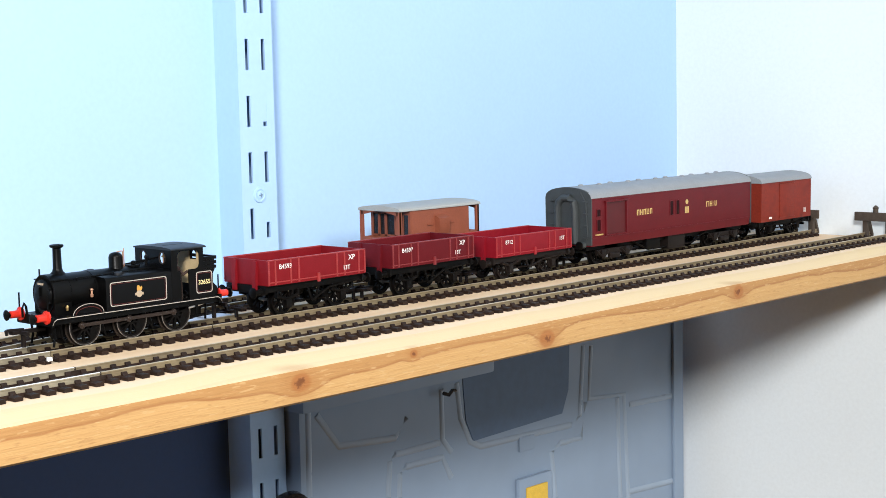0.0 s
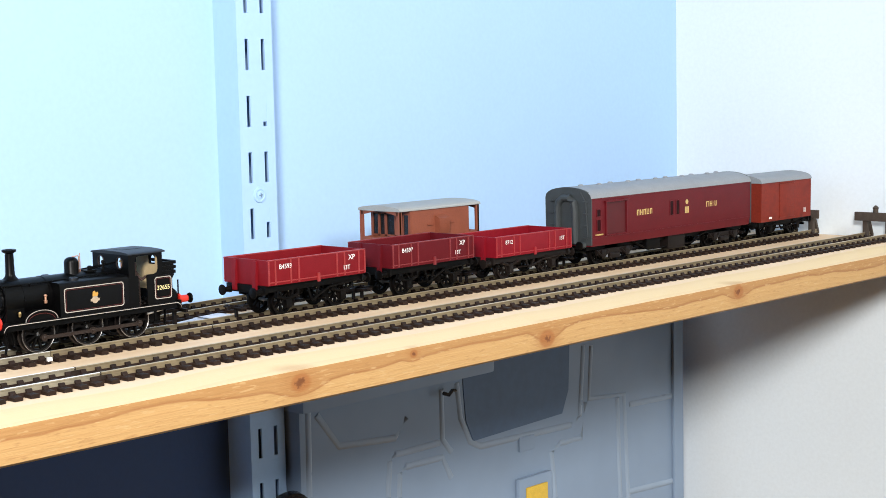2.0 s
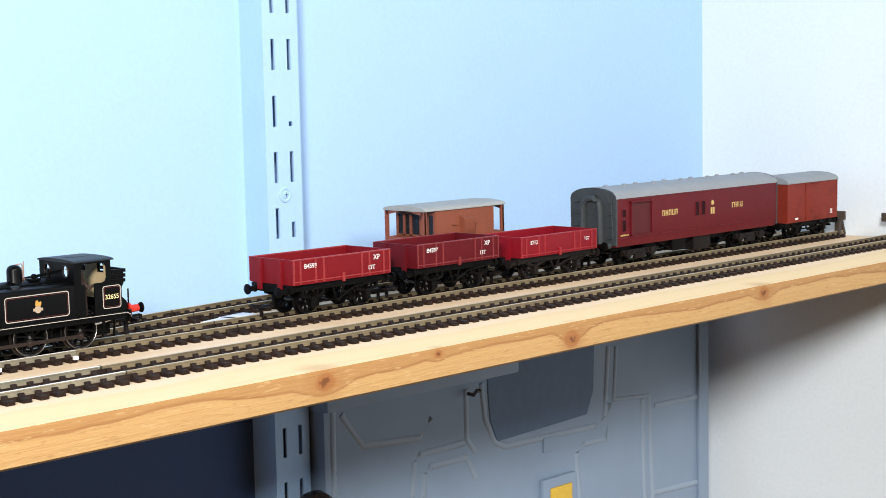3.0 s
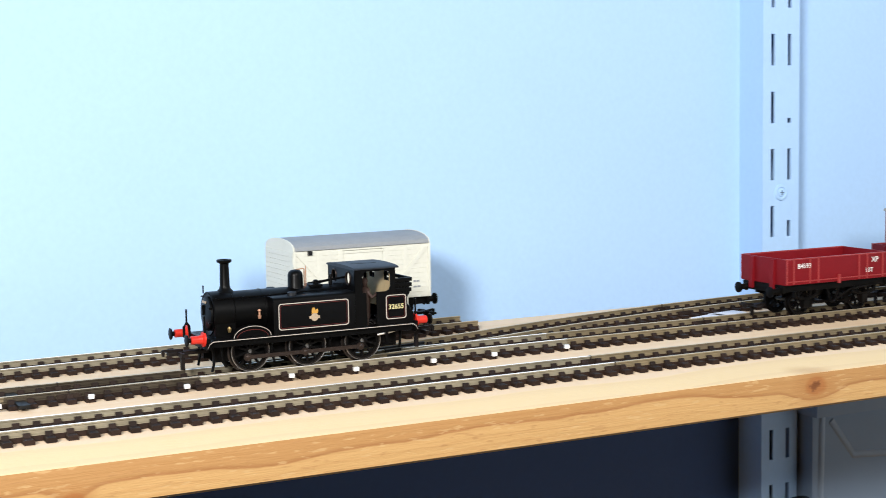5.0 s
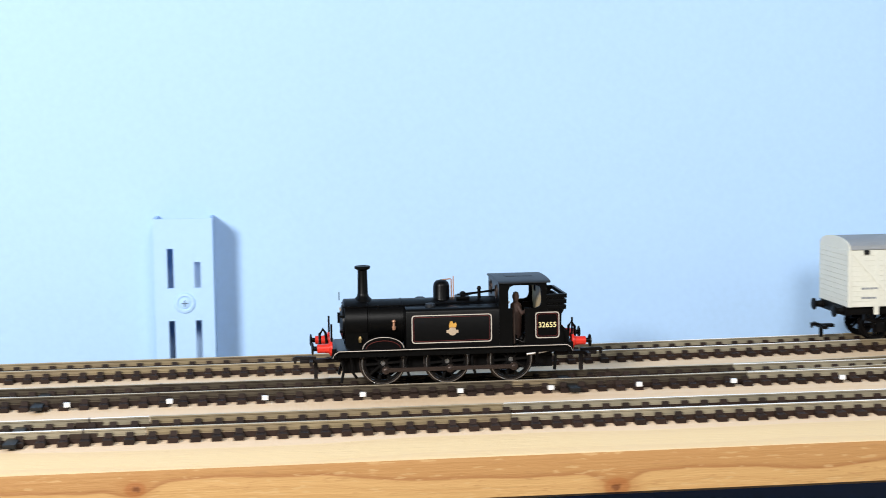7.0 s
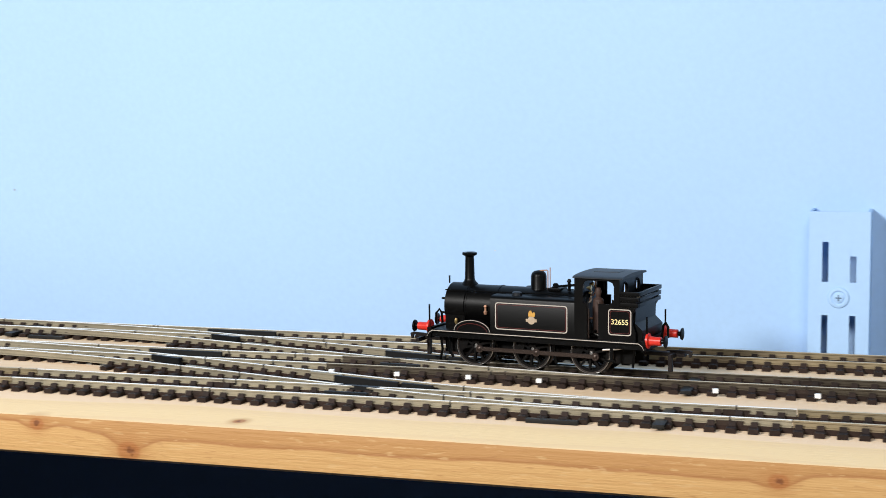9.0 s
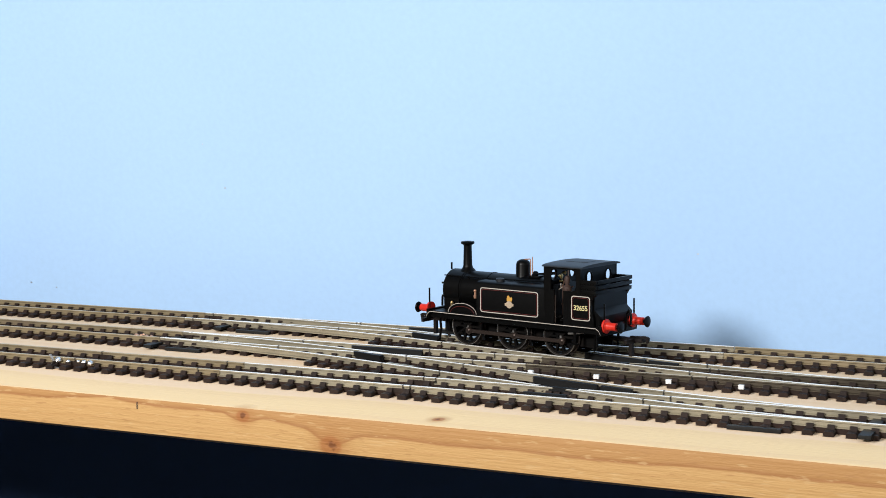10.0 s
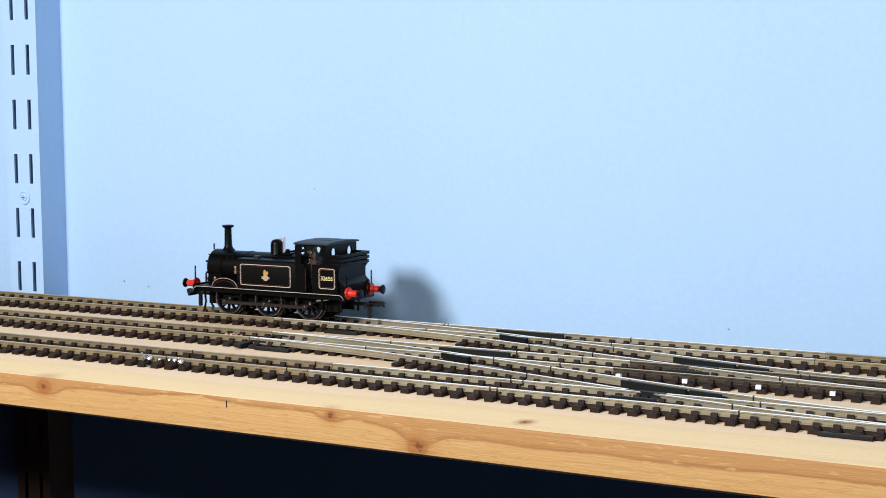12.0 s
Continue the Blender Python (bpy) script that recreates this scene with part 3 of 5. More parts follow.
for dx, dz, r in ((0, 0, 1.2), (2.6, 0.3, 0.9), (5.2, -0.1, 1.1), (8.0, 0.1, 0.8), (3.8, 0.8, 0.6)):
    lathe(bm, [(-r * 0.7, r * 0.5), (-r * 0.2, r), (r * 0.4, r * 0.8), (r * 0.75, r * 0.3)], (-414 + dx, 557.6, 3.9 + dz), "z", 9)
part("solder", bm, COPPER, lump)
for k, (x, y, turn) in enumerate(((446, 589.5, 16), (460, 594, 11))):
    tagged(part("paper_strip", shape((box, -9, 9, -4.5, 4.5, 0, 1.6, 0.2)), PAPER, None, "", pose(x * MM, y * MM, 0, 0, 0, turn)), "small white card strip lying between the tracks", "card", "card strips")


def buffer_stop(x, y, label):
    base = thing("buffer_stop", label, "buffer stop", pose(x * MM, y * MM, 0), "buffer stops")
    for s in (-8.5, 8.5):
        part("post", shape((box, -1.6, 1.6, s - 1.8, s + 1.8, 0, 17.5, 0.3)), STOP_WOOD, base)
        part("brace", shape((prism, [(1.5, 14), (7.0, 1), (8.5, 1), (8.5, 3), (2.5, 16)], "y", s - 1.3, s + 1.3)), STOP_WOOD, base)
    part("beam", shape((box, -3.6, -1.4, -15.5, 15.5, 12.5, 18.5, 0.4)), STOP_WOOD, base)
    part("lamp", shape((lathe, [(18.4, 1.8), (21, 1.8), (21.6, 2.3), (22.6, 1.4), (23.4, 0.5)], (-2.4, 0, 0), "z", 12)), STOP_WOOD, base)


buffer_stop(965.5, MID, "dark wooden buffer stop at the end of the middle track")
buffer_stop(966.5, FRONT, "dark wooden buffer stop at the end of the front track")


# ---- rolling stock ----
def arch(half, eave, rise, n=12):
    """A roof's section as (y, z) points from one eave to the other."""
    return [(half * math.cos(math.pi * i / n), eave + rise * math.sin(math.pi * i / n) ** 0.85) for i in range(n + 1)]


def spoked(bm, n, hub, bore, rim, outer, half_w, y0, y1):
    """A spoked wheel centre in one shell: hub, straight spokes and rim between y0 and y1."""
    rings = []
    for r in (bore, hub, rim, outer):
        d = math.asin(min(half_w / r, 0.28))
        angles = [2 * math.pi * k / n + q * d for k in range(n) for q in (-1, 1)]
        rings.append([[bm.verts.new((r * math.cos(a), y, r * math.sin(a))) for a in angles] for y in (y0, y1)])
    m = 2 * n

    def wall(ring, i, k):
        bm.faces.new((ring[0][i], ring[0][k], ring[1][k], ring[1][i]))
    for i in range(m):
        k = (i + 1) % m
        for face in (0, 1):
            for a, c in ((0, 1), (2, 3)):
                bm.faces.new((rings[a][face][i], rings[a][face][k], rings[c][face][k], rings[c][face][i]))
            if i % 2 == 0:
                bm.faces.new((rings[1][face][i], rings[1][face][k], rings[2][face][k], rings[2][face][i]))
        wall(rings[0], i, k)
        wall(rings[3], i, k)
        if i % 2:
            wall(rings[1], i, k)
            wall(rings[2], i, k)
        bm.faces.new((rings[1][0][i], rings[2][0][i], rings[2][1][i], rings[1][1][i]))


def wheelset(parent, x, r, material=CHASSIS, name="wheelset"):
    base = new(name)
    base.empty_display_size = 0.005
    base.parent = parent
    base.matrix_basis = pose(x * MM, 0, (RAIL_TOP + r) * MM)
    for s in (-1, 1):
        bm = bmesh.new()
        spoked(bm, 8, 1.5, 0.75, r * 0.76, r * 0.86, 0.42, min(s * 7.4, s * 8.7), max(s * 7.4, s * 8.7))
        part("wheel", bm, material, base)
        part("tyre", shape((lathe, [(s * 9.2, r * 0.84), (s * 9.3, r), (s * 7.5, r), (s * 7.3, r + 0.9), (s * 6.7, r + 0.7), (s * 6.7, r * 0.84), (s * 9.2, r * 0.84)], (0, 0, 0), "y", 28)), material, base)
    part("axle", shape((lathe, [(-9.5, 0.8), (9.5, 0.8)], (0, 0, 0), "y", 8)), STEEL, base)
    return base


def coupling(parent, x, s, z=9.5, material=CHASSIS, reach=9.0):
    """A tension-lock coupling: bar, wide hook and drop link. s is the way it points."""
    bm = bmesh.new()
    box(bm, min(x, x + s * reach), max(x, x + s * reach), -1.6, 1.6, z - 0.6, z + 0.6)
    tube(bm, [(x + s * (reach - 1), -7, z), (x + s * (reach + 1.5), -6.5, z), (x + s * (reach + 1.5), 6.5, z), (x + s * (reach - 1), 7, z)], 0.55)
    box(bm, x + s * reach - 0.5, x + s * reach + 0.5, -7, 7, z - 0.7, z + 0.7)
    prism(bm, [(x + s * (reach - 2), z + 0.6), (x + s * (reach + 3.2), z + 1.4), (x + s * (reach + 4.2), z + 1.2), (x + s * (reach + 4.0), z - 0.8), (x + s * (reach + 3.2), z - 0.8), (x + s * (reach + 3.0), z + 0.4), (x + s * (reach - 2), z - 0.2)], "y", -0.5, 0.5)
    box(bm, x + s * (reach - 0.5) - 0.7, x + s * (reach - 0.5) + 0.7, -0.6, 0.6, RAIL_TOP + 0.2, z)
    return part("coupling", bm, material, parent, "dark tension-lock coupling")


def buffers(parent, x, s, z, body, head, reach=6.5, r=1.7):
    for y in (-11.5, 11.5):
        part("buffer", shape((lathe, [(x, r * 1.15), (x + s * 0.8, r * 1.15), (x + s * 1.0, r * 0.95), (x + s * reach * 0.62, r * 0.8), (x + s * reach * 0.64, 0.7), (x + s * (reach - 1.2), 0.7)], (0, y, z), "x", 14)), body, parent)
        part("buffer_head", shape((lathe, [(x + s * (reach - 1.3), 0.9), (x + s * (reach - 1.0), 2.5), (x + s * (reach - 0.3), 2.6), (x + s * reach, 1.6)], (0, y, z), "x", 16)), head, parent)


def chassis(parent, half, z, axles, r, material=CHASSIS, brake=True):
    """Solebars, headstocks, axle guards with springs and boxes, brake lever."""
    for s in (-1, 1):
        y = s * 12.5
        part("solebar", shape((box, -half, half, min(y, y + s), max(y, y + s), z - 3.6, z, 0.15), (box, -half, half, min(y - s * 0.3, y + s * 1.7), max(y - s * 0.3, y + s * 1.7), z - 0.8, z)), material, parent)
        for a in axles:
            zc = RAIL_TOP + r
            bm = bmesh.new()
            for q in (-1, 1):
                prism(bm, [(a + q * 4.6, z - 3.4), (a + q * 3.4, z - 3.4), (a + q * 1.2, zc - 2.4), (a + q * 2.2, zc - 2.4)], "y", min(y, y + s * 0.7), max(y, y + s * 0.7))
            box(bm, a - 2.2, a + 2.2, min(y, y + s * 0.7), max(y, y + s * 0.7), zc - 2.9, zc - 2.2)
            box(bm, a - 1.7, a + 1.7, min(y - s * 0.2, y + s * 2.2), max(y - s * 0.2, y + s * 2.2), zc - 2.4, zc + 1.7, 0.3)
            tube(bm, [(a + u, y + s * 1.3, zc + 1.8 + 0.042 * u * u) for u in (-6.4, -4.2, -2.1, 0, 2.1, 4.2, 6.4)], 0.75, 6)
            for u in (-6.4, 6.4):
                box(bm, a + u - 0.6, a + u + 0.6, min(y, y + s * 1.8), max(y, y + s * 1.8), zc + 2.6, z - 3.3)
            part("axle_guard", bm, material, parent)
        if brake:
            bm = bmesh.new()
            tube(bm, [(-3, y + s * 1.8, RAIL_TOP + r - 1.0), (8, y + s * 2.2, z - 4.5), (half - 3, y + s * 2.4, z - 2.8), (half - 1.5, y + s * 2.4, z - 3.6)], 0.5)
            for xa, xb in ((-4.6, -1.8), (2.6, -0.2)):
                prism(bm, [(xa, z - 3.5), (xa + 1.1, z - 3.5), (xb + 0.9, RAIL_TOP + r - 1.6), (xb - 0.4, RAIL_TOP + r - 1.6)], "y", min(y, y + s * 0.7), max(y, y + s * 0.7))
            tube(bm, [(axles[0] + r + 1, y - s * 3.4, RAIL_TOP + r - 1.2), (-1, y - s * 2.0, RAIL_TOP + r - 0.6), (axles[-1] - r - 1, y - s * 3.4, RAIL_TOP + r - 1.2)], 0.45)
            part("brake_lever", bm, material, parent)
            for a in axles:
                q = 1 if a < 0 else -1
                part("brake_shoe", shape((box, a + q * (r + 0.7) - 0.9, a + q * (r + 0.7) + 0.9, s * 7.2 if s > 0 else -9.4, s * 9.4 if s > 0 else -7.2, RAIL_TOP + r - 3, RAIL_TOP + r + 3.2, 0.3)), material, parent)
    for s in (-1, 1):
        part("headstock", shape((box, min(s * half, s * (half + 1.4)), max(s * half, s * (half + 1.4)), -14.5, 14.5, z - 4.0, z - 0.1, 0.2)), material, parent)
    part("underframe", shape((box, -half + 0.5, half - 0.5, -7.0, 7.0, z - 2.2, z - 0.2)), material, parent)
    part("brake_cylinder", shape((lathe, [(-8.2, 2.6), (-7.8, 2.9), (-3.0, 2.9), (-2.6, 2.4)], (0, -6.0, z - 4.4), "x", 14)), material, parent)


def open_wagon(xc, half, colour, label, number, words, bonus=True, z0=19.6, z1=31.7):
    base = thing("open_wagon", label, "model wagon", pose(xc * MM, MID * MM, 0), "open wagons")
    w, t = 16.2, 1.0
    under = CHASSIS if bonus else CHASSIS_WORN
    edges = WAGON_EDGES[colour.name]
    part("floor", shape((box, -half + t, half - t, -w + t, w - t, z0, z0 + 1.2)), colour, base)
    for s in (-1, 1):
        bm = bmesh.new()
        y0, y1 = min(s * w, s * (w - t)), max(s * w, s * (w - t))
        box(bm, -half, half, y0, y1, z0, z1, 0.15)
        part("side", bm, colour, base)
        rim = bmesh.new()
        yo = s * (w + 0.3)
        for z in (z0 + 1.2, z1 - 0.5):
            box(rim, -half - 0.1, half + 0.1, min(yo, s * (w - 1.05)) if z > z0 + 3 else min(yo, s * w), max(yo, s * (w - 1.05)) if z > z0 + 3 else max(yo, s * w), z, z + 0.55, 0.1)
        part("capping", rim, edges, base, "edge with its highlight in the colour")
        straps = bmesh.new()
        for x in (-half + 4.5, -half * 0.36 - 1, -half * 0.36 - 6, half * 0.36 + 1, half * 0.36 + 6, half - 4.5, -half + 0.5, half - 0.5):
            ys = s * (w + 0.3)
            box(straps, x - 0.45, x + 0.45, min(ys, s * w), max(ys, s * w), z0 + 0.4, z1 - 0.3)
            for q in range(5):
                zz = z0 + 1.4 + q * 2.1
                box(straps, x - 0.25, x + 0.25, min(s * (w + 0.5), s * w), max(s * (w + 0.5), s * w), zz, zz + 0.45)
        box(straps, -0.7, 0.7, min(s * (w + 0.8), s * w), max(s * (w + 0.8), s * w), z0 - 0.8, z0 + 3.4)
        part("strapping", straps, edges, base)
    for s in (-1, 1):
        bm = bmesh.new()
        x0, x1 = min(s * half, s * (half - t)), max(s * half, s * (half - t))
        box(bm, x0, x1, -w + t, w - t, z0, z1 - 0.05, 0.15)
        for y in (-7.5, 7.5):
            prism(bm, [(s * half, z0 - 3), (s * (half + 1.5), z0 - 3), (s * (half + 1.5), z0 + 4), (s * (half + 0.7), z1 - 0.6), (s * half, z1 - 0.6)], "y", y - 1.3, y + 1.3)
        part("end", bm, colour, base)
    chassis(base, half - 1, z0, (-half * 0.56, half * 0.56), 6.2, under)
    for x in (-half * 0.56, half * 0.56):
        wheelset(base, x, 6.2, under)
    for s in (-1, 1):
        coupling(base, s * half, s, 9.4, CHASSIS_WORN, 7.0)
        buffers(base, s * (half + 0.4), s, z0 - 3.0, under, under, 5.5, 1.5)
    lettering("number", number, 3.1, base, -half + 10.6, -w - 0.36, z1 - 3.6, LETTER_WHITE, "white painted wagon number")
    if words[0]:
        lettering("lettering", words[0], 3.5, base, half - 9.5, -w - 0.36, z1 - 3.2, LETTER_WHITE)
    lettering("lettering", words[1], 3.0, base, half - 13.0 if words[0] else half - 9.0, -w - 0.36, z1 - 8.0 if words[0] else z1 - 5.0, LETTER_WHITE)
    return base


open_wagon(489.6, 31.4, WAGON_RED, "dark red three-plank open wagon with white lettering on the track", "B4593", ("XP", "13T"))
open_wagon(570.5, 30.6, WAGON_RED_DARK, "dark crimson three-plank open wagon with white lettering on the track", "B4597", ("XP", "13T"))
open_wagon(651.5, 32.6, WAGON_RED_BRIGHT, "bright red open wagon with a worn brown chassis on the track", "8712", ("", "13T"), False, 17.4, 28.8)


def bars(bm, x, z, y, widths, h, gap=0.5):
    for w in widths:
        if w > 0:
            box(bm, x, x + w, y - 0.08, y, z - h / 2, z + h / 2)
        x += abs(w) + gap


def strokes(bm, x, z, y, widths, h, gap):
    """A row of letter-sized marks, each of two upright strokes and a cross stroke."""
    for k, w in enumerate(widths):
        t = min(0.75, w * 0.32)
        box(bm, x, x + t, y - 0.08, y, z - h / 2, z + h / 2)
        if w > 1.5:
            box(bm, x + w - t * 0.8, x + w, y - 0.08, y, z - h / 2, z + h / 2)
            zc = z + (h / 2 - 0.3, 0.0, h / 2 - 0.3, -h / 2 + 0.3)[k % 4]
            box(bm, x + t, x + w - t * 0.8, y - 0.08, y, zc - 0.3, zc + 0.3)
        x += w + gap


def mail_coach(x0, x1):
    half, w, z0, z1, rise = (x1 - x0) / 2, 16.8, 15.9, 44.1, 6.3
    base = thing("mail_coach", "maroon mail coach with grey roof and gold marks", "model coach", pose((x0 + x1) / 2 * MM, MID * MM, 0))
    prof = [(-w, z0 + 5), (-w + 1.2, z0), (w - 1.2, z0), (w, z0 + 5), (w, z1), (-w, z1)]
    part("body", shape((prism, prof, "x", -half + 1.2, half - 1.2), (box, -half + 1.2, half - 1.2, -w - 0.25, -w, z0 + 4.6, z0 + 5.3), (box, -half + 1.2, half - 1.2, -w - 0.2, -w, z1 - 1.0, z1 - 0.4)), COACH_MAROON, base)
    roof = arch(w + 0.35, z1 + 0.02, rise)
    part("roof", shape((prism, roof, "x", -half + 0.2, half - 0.2)), ROOF_GREY, base)
    for k in range(11):
        x = -half + 14 + k * (2 * half - 28) / 10
        y = -4.5 if k % 2 else 4.5
        part("roof_vent", shape((lathe, [(z1 + rise - 1.0, 1.7), (z1 + rise + 0.4, 1.7), (z1 + rise + 0.9, 1.0)], (x, y * 0.3, 0), "z", 10)), ROOF_GREY, base)
    end = [(-w - 0.1, z0 + 1), (w + 0.1, z0 + 1)] + arch(w + 0.3, z1, rise + 0.1)
    for s in (-1, 1):
        part("end_panel", shape((prism, end, "x", min(s * half, s * (half - 1.2)), max(s * half, s * (half - 1.2)))), END_GREY, base)
        g = bmesh.new()
        a, b = s * half, s * (half + 3.2)
        ring = [(-6.5, z0 + 2), (-6.5, z1 - 6), (-5.5, z1 - 2.2), (-2.5, z1 + 0.2), (2.5, z1 + 0.2), (5.5, z1 - 2.2), (6.5, z1 - 6), (6.5, z0 + 2)]
        tube(g, [((a + b) / 2, y, z) for y, z in ring], 2.1, 10)
        box(g, min(a, a + s * 0.6), max(a, a + s * 0.6), -5.5, 5.5, z0 + 2, z1 - 2)
        part("corridor_connection", g, END_GREY, base, "dark grey corridor bellows")
        st = bmesh.new()
        for y in (-13.2, 11.5):
            for k in range(4):
                box(st, min(a, a + s * 1.2), max(a, a + s * 1.2), y - 1.6, y + 1.6, z0 + 5 + k * 7, z0 + 5.6 + k * 7)
        tube(st, [(a + s * 0.7, -15, z0 + 6), (a + s * 0.7, -13.8, z1 - 2), (a + s * 0.7, -10, z1 + 3.6)], 0.35)
        part("end_step", st, END_GREY, base)
        buffers(base, s * (half - 0.2), s, 16.8, END_GREY, CHASSIS, 5.0, 1.6)
        coupling(base, s * (half - 2), s, 9.4, CHASSIS_WORN, 7.0)
    # doors and slots in the side
    door = bmesh.new()
    box(door, -half + 14.5, -half + 33.5, -w - 0.12, -w + 0.3, z0 + 6.5, z1 - 2.8)
    part("sliding_door", door, DOOR_SHADE, base, "maroon sliding door in a deep frame, recess shade in its colour")
    part("door_rail", shape((box, -half + 12.5, -half + 35, -w - 1.9, -w, z1 - 2.8, z1 - 1.9, 0.1), (box, -half + 13.6, -half + 14.5, -w - 1.0, -w, z0 + 6, z1 - 2.6), (box, -half + 33.5, -half + 34.4, -w - 1.0, -w, z0 + 6, z1 - 2.6), (box, -half + 13.6, -half + 34.4, -w - 0.8, -w, z0 + 5.6, z0 + 6.4)), COACH_MAROON, base)
    for x in (-half + 7.5, -half + 81.0, -half + 87.5):
        tall = x < 0 and x < -half + 20
        for za, zb in (((z0 + 9.0, z0 + 15.5), (z0 + 17.5, z0 + 21.5)) if tall else ((z0 + 13, z0 + 21.5),)):
            part("window", shape((box, x - 1.6, x + 1.6, -w - 0.1, -w + 0.2, za, zb, 0.05)), WINDOW_DARK, base, "dark narrow window")
            f = bmesh.new()
            frame_line(f, x - 2.1, x + 2.1, za - 0.5, zb + 0.5, -w, 0.5, 0.6, 0.3)
            part("window_frame", f, COACH_MAROON, base)
    for xw, ws in ((-half + 45.0, (2.4, 2.4, 2.4, 2.5, 2.2)), (-half + 119.0, (3.2, 2.5, 1.1, 2.2))):
        words = bmesh.new()
        strokes(words, xw, z0 + 17.0, -w, ws, 3.4, 0.9)
        part("gold_mark", words, GOLD_PALE, base, "row of gold strokes of lettering")
    crest = shape((lathe, [(-w - 0.1, 1.5), (-w, 1.5)], (-half + 97.5, 0, z0 + 20.0), "y", 12), (box, -half + 95.5, -half + 97.2, -w - 0.1, -w, z0 + 13.0, z0 + 17.0), (box, -half + 97.9, -half + 99.6, -w - 0.1, -w, z0 + 13.0, z0 + 17.0))
    part("crest", crest, GOLD_PALE, base, "gold crest")
    small = bmesh.new()
    bars(small, -half + 4.0, z0 + 6.8, -w - 0.3, (0.7,) * 7, 0.9, 0.4)
    part("small_marks", small, GOLD_PALE, base, "small gold running marks")
    # bogies
    for bx in (-half + 27, half - 27):
        for s in (-1, 1):
            bm = bmesh.new()
            y = s * 12.0
            box(bm, bx - 17, bx + 17, min(y, y + s * 1.4), max(y, y + s * 1.4), 10.0, 13.2, 0.3)
            for a in (-11.5, 11.5):
                box(bm, bx + a - 2.0, bx + a + 2.0, min(y, y + s * 2.6), max(y, y + s * 2.6), 8.8, 13.0, 0.4)
                tube(bm, [(bx + a - 5.5, y + s * 1.5, 12.2), (bx + a, y + s * 1.9, 8.3), (bx + a + 5.5, y + s * 1.5, 12.2)], 0.7)
            box(bm, bx - 5, bx + 5, min(y, y + s * 2.0), max(y, y + s * 2.0), 7.4, 10.4, 0.4)
            part("bogie_frame", bm, CHASSIS_WORN, base)
        for a in (-11.5, 11.5):
            wheelset(base, bx + a, 6.4, CHASSIS)
        part("bogie_bolster", shape((box, bx - 6, bx + 6, -11, 11, 12.0, 15.9)), CHASSIS, base)
    part("underframe", shape((box, -half + 3, half - 3, -11, 11, 13.2, 16.0)), CHASSIS, base)
    for s in (-1, 1):
        bm = bmesh.new()
        y = s * 12
        tube(bm, [(-half + 46, y, 15.5), (-half + 62, y, 9.0), (half - 62, y, 9.0), (half - 46, y, 15.5)], 0.6)
        part("truss", bm, CHASSIS, base)
        part("battery_box", shape((box, -4, 14, min(y - s * 5, y + s * 1.5), max(y - s * 5, y + s * 1.5), 7.4, 15.5, 0.4)), CHASSIS_WORN, base)
        part("battery_box", shape((box, -26, -12, min(y - s * 5, y + s), max(y - s * 5, y + s), 9.0, 15.5, 0.4)), CHASSIS, base)


mail_coach(701.5, 873.0)


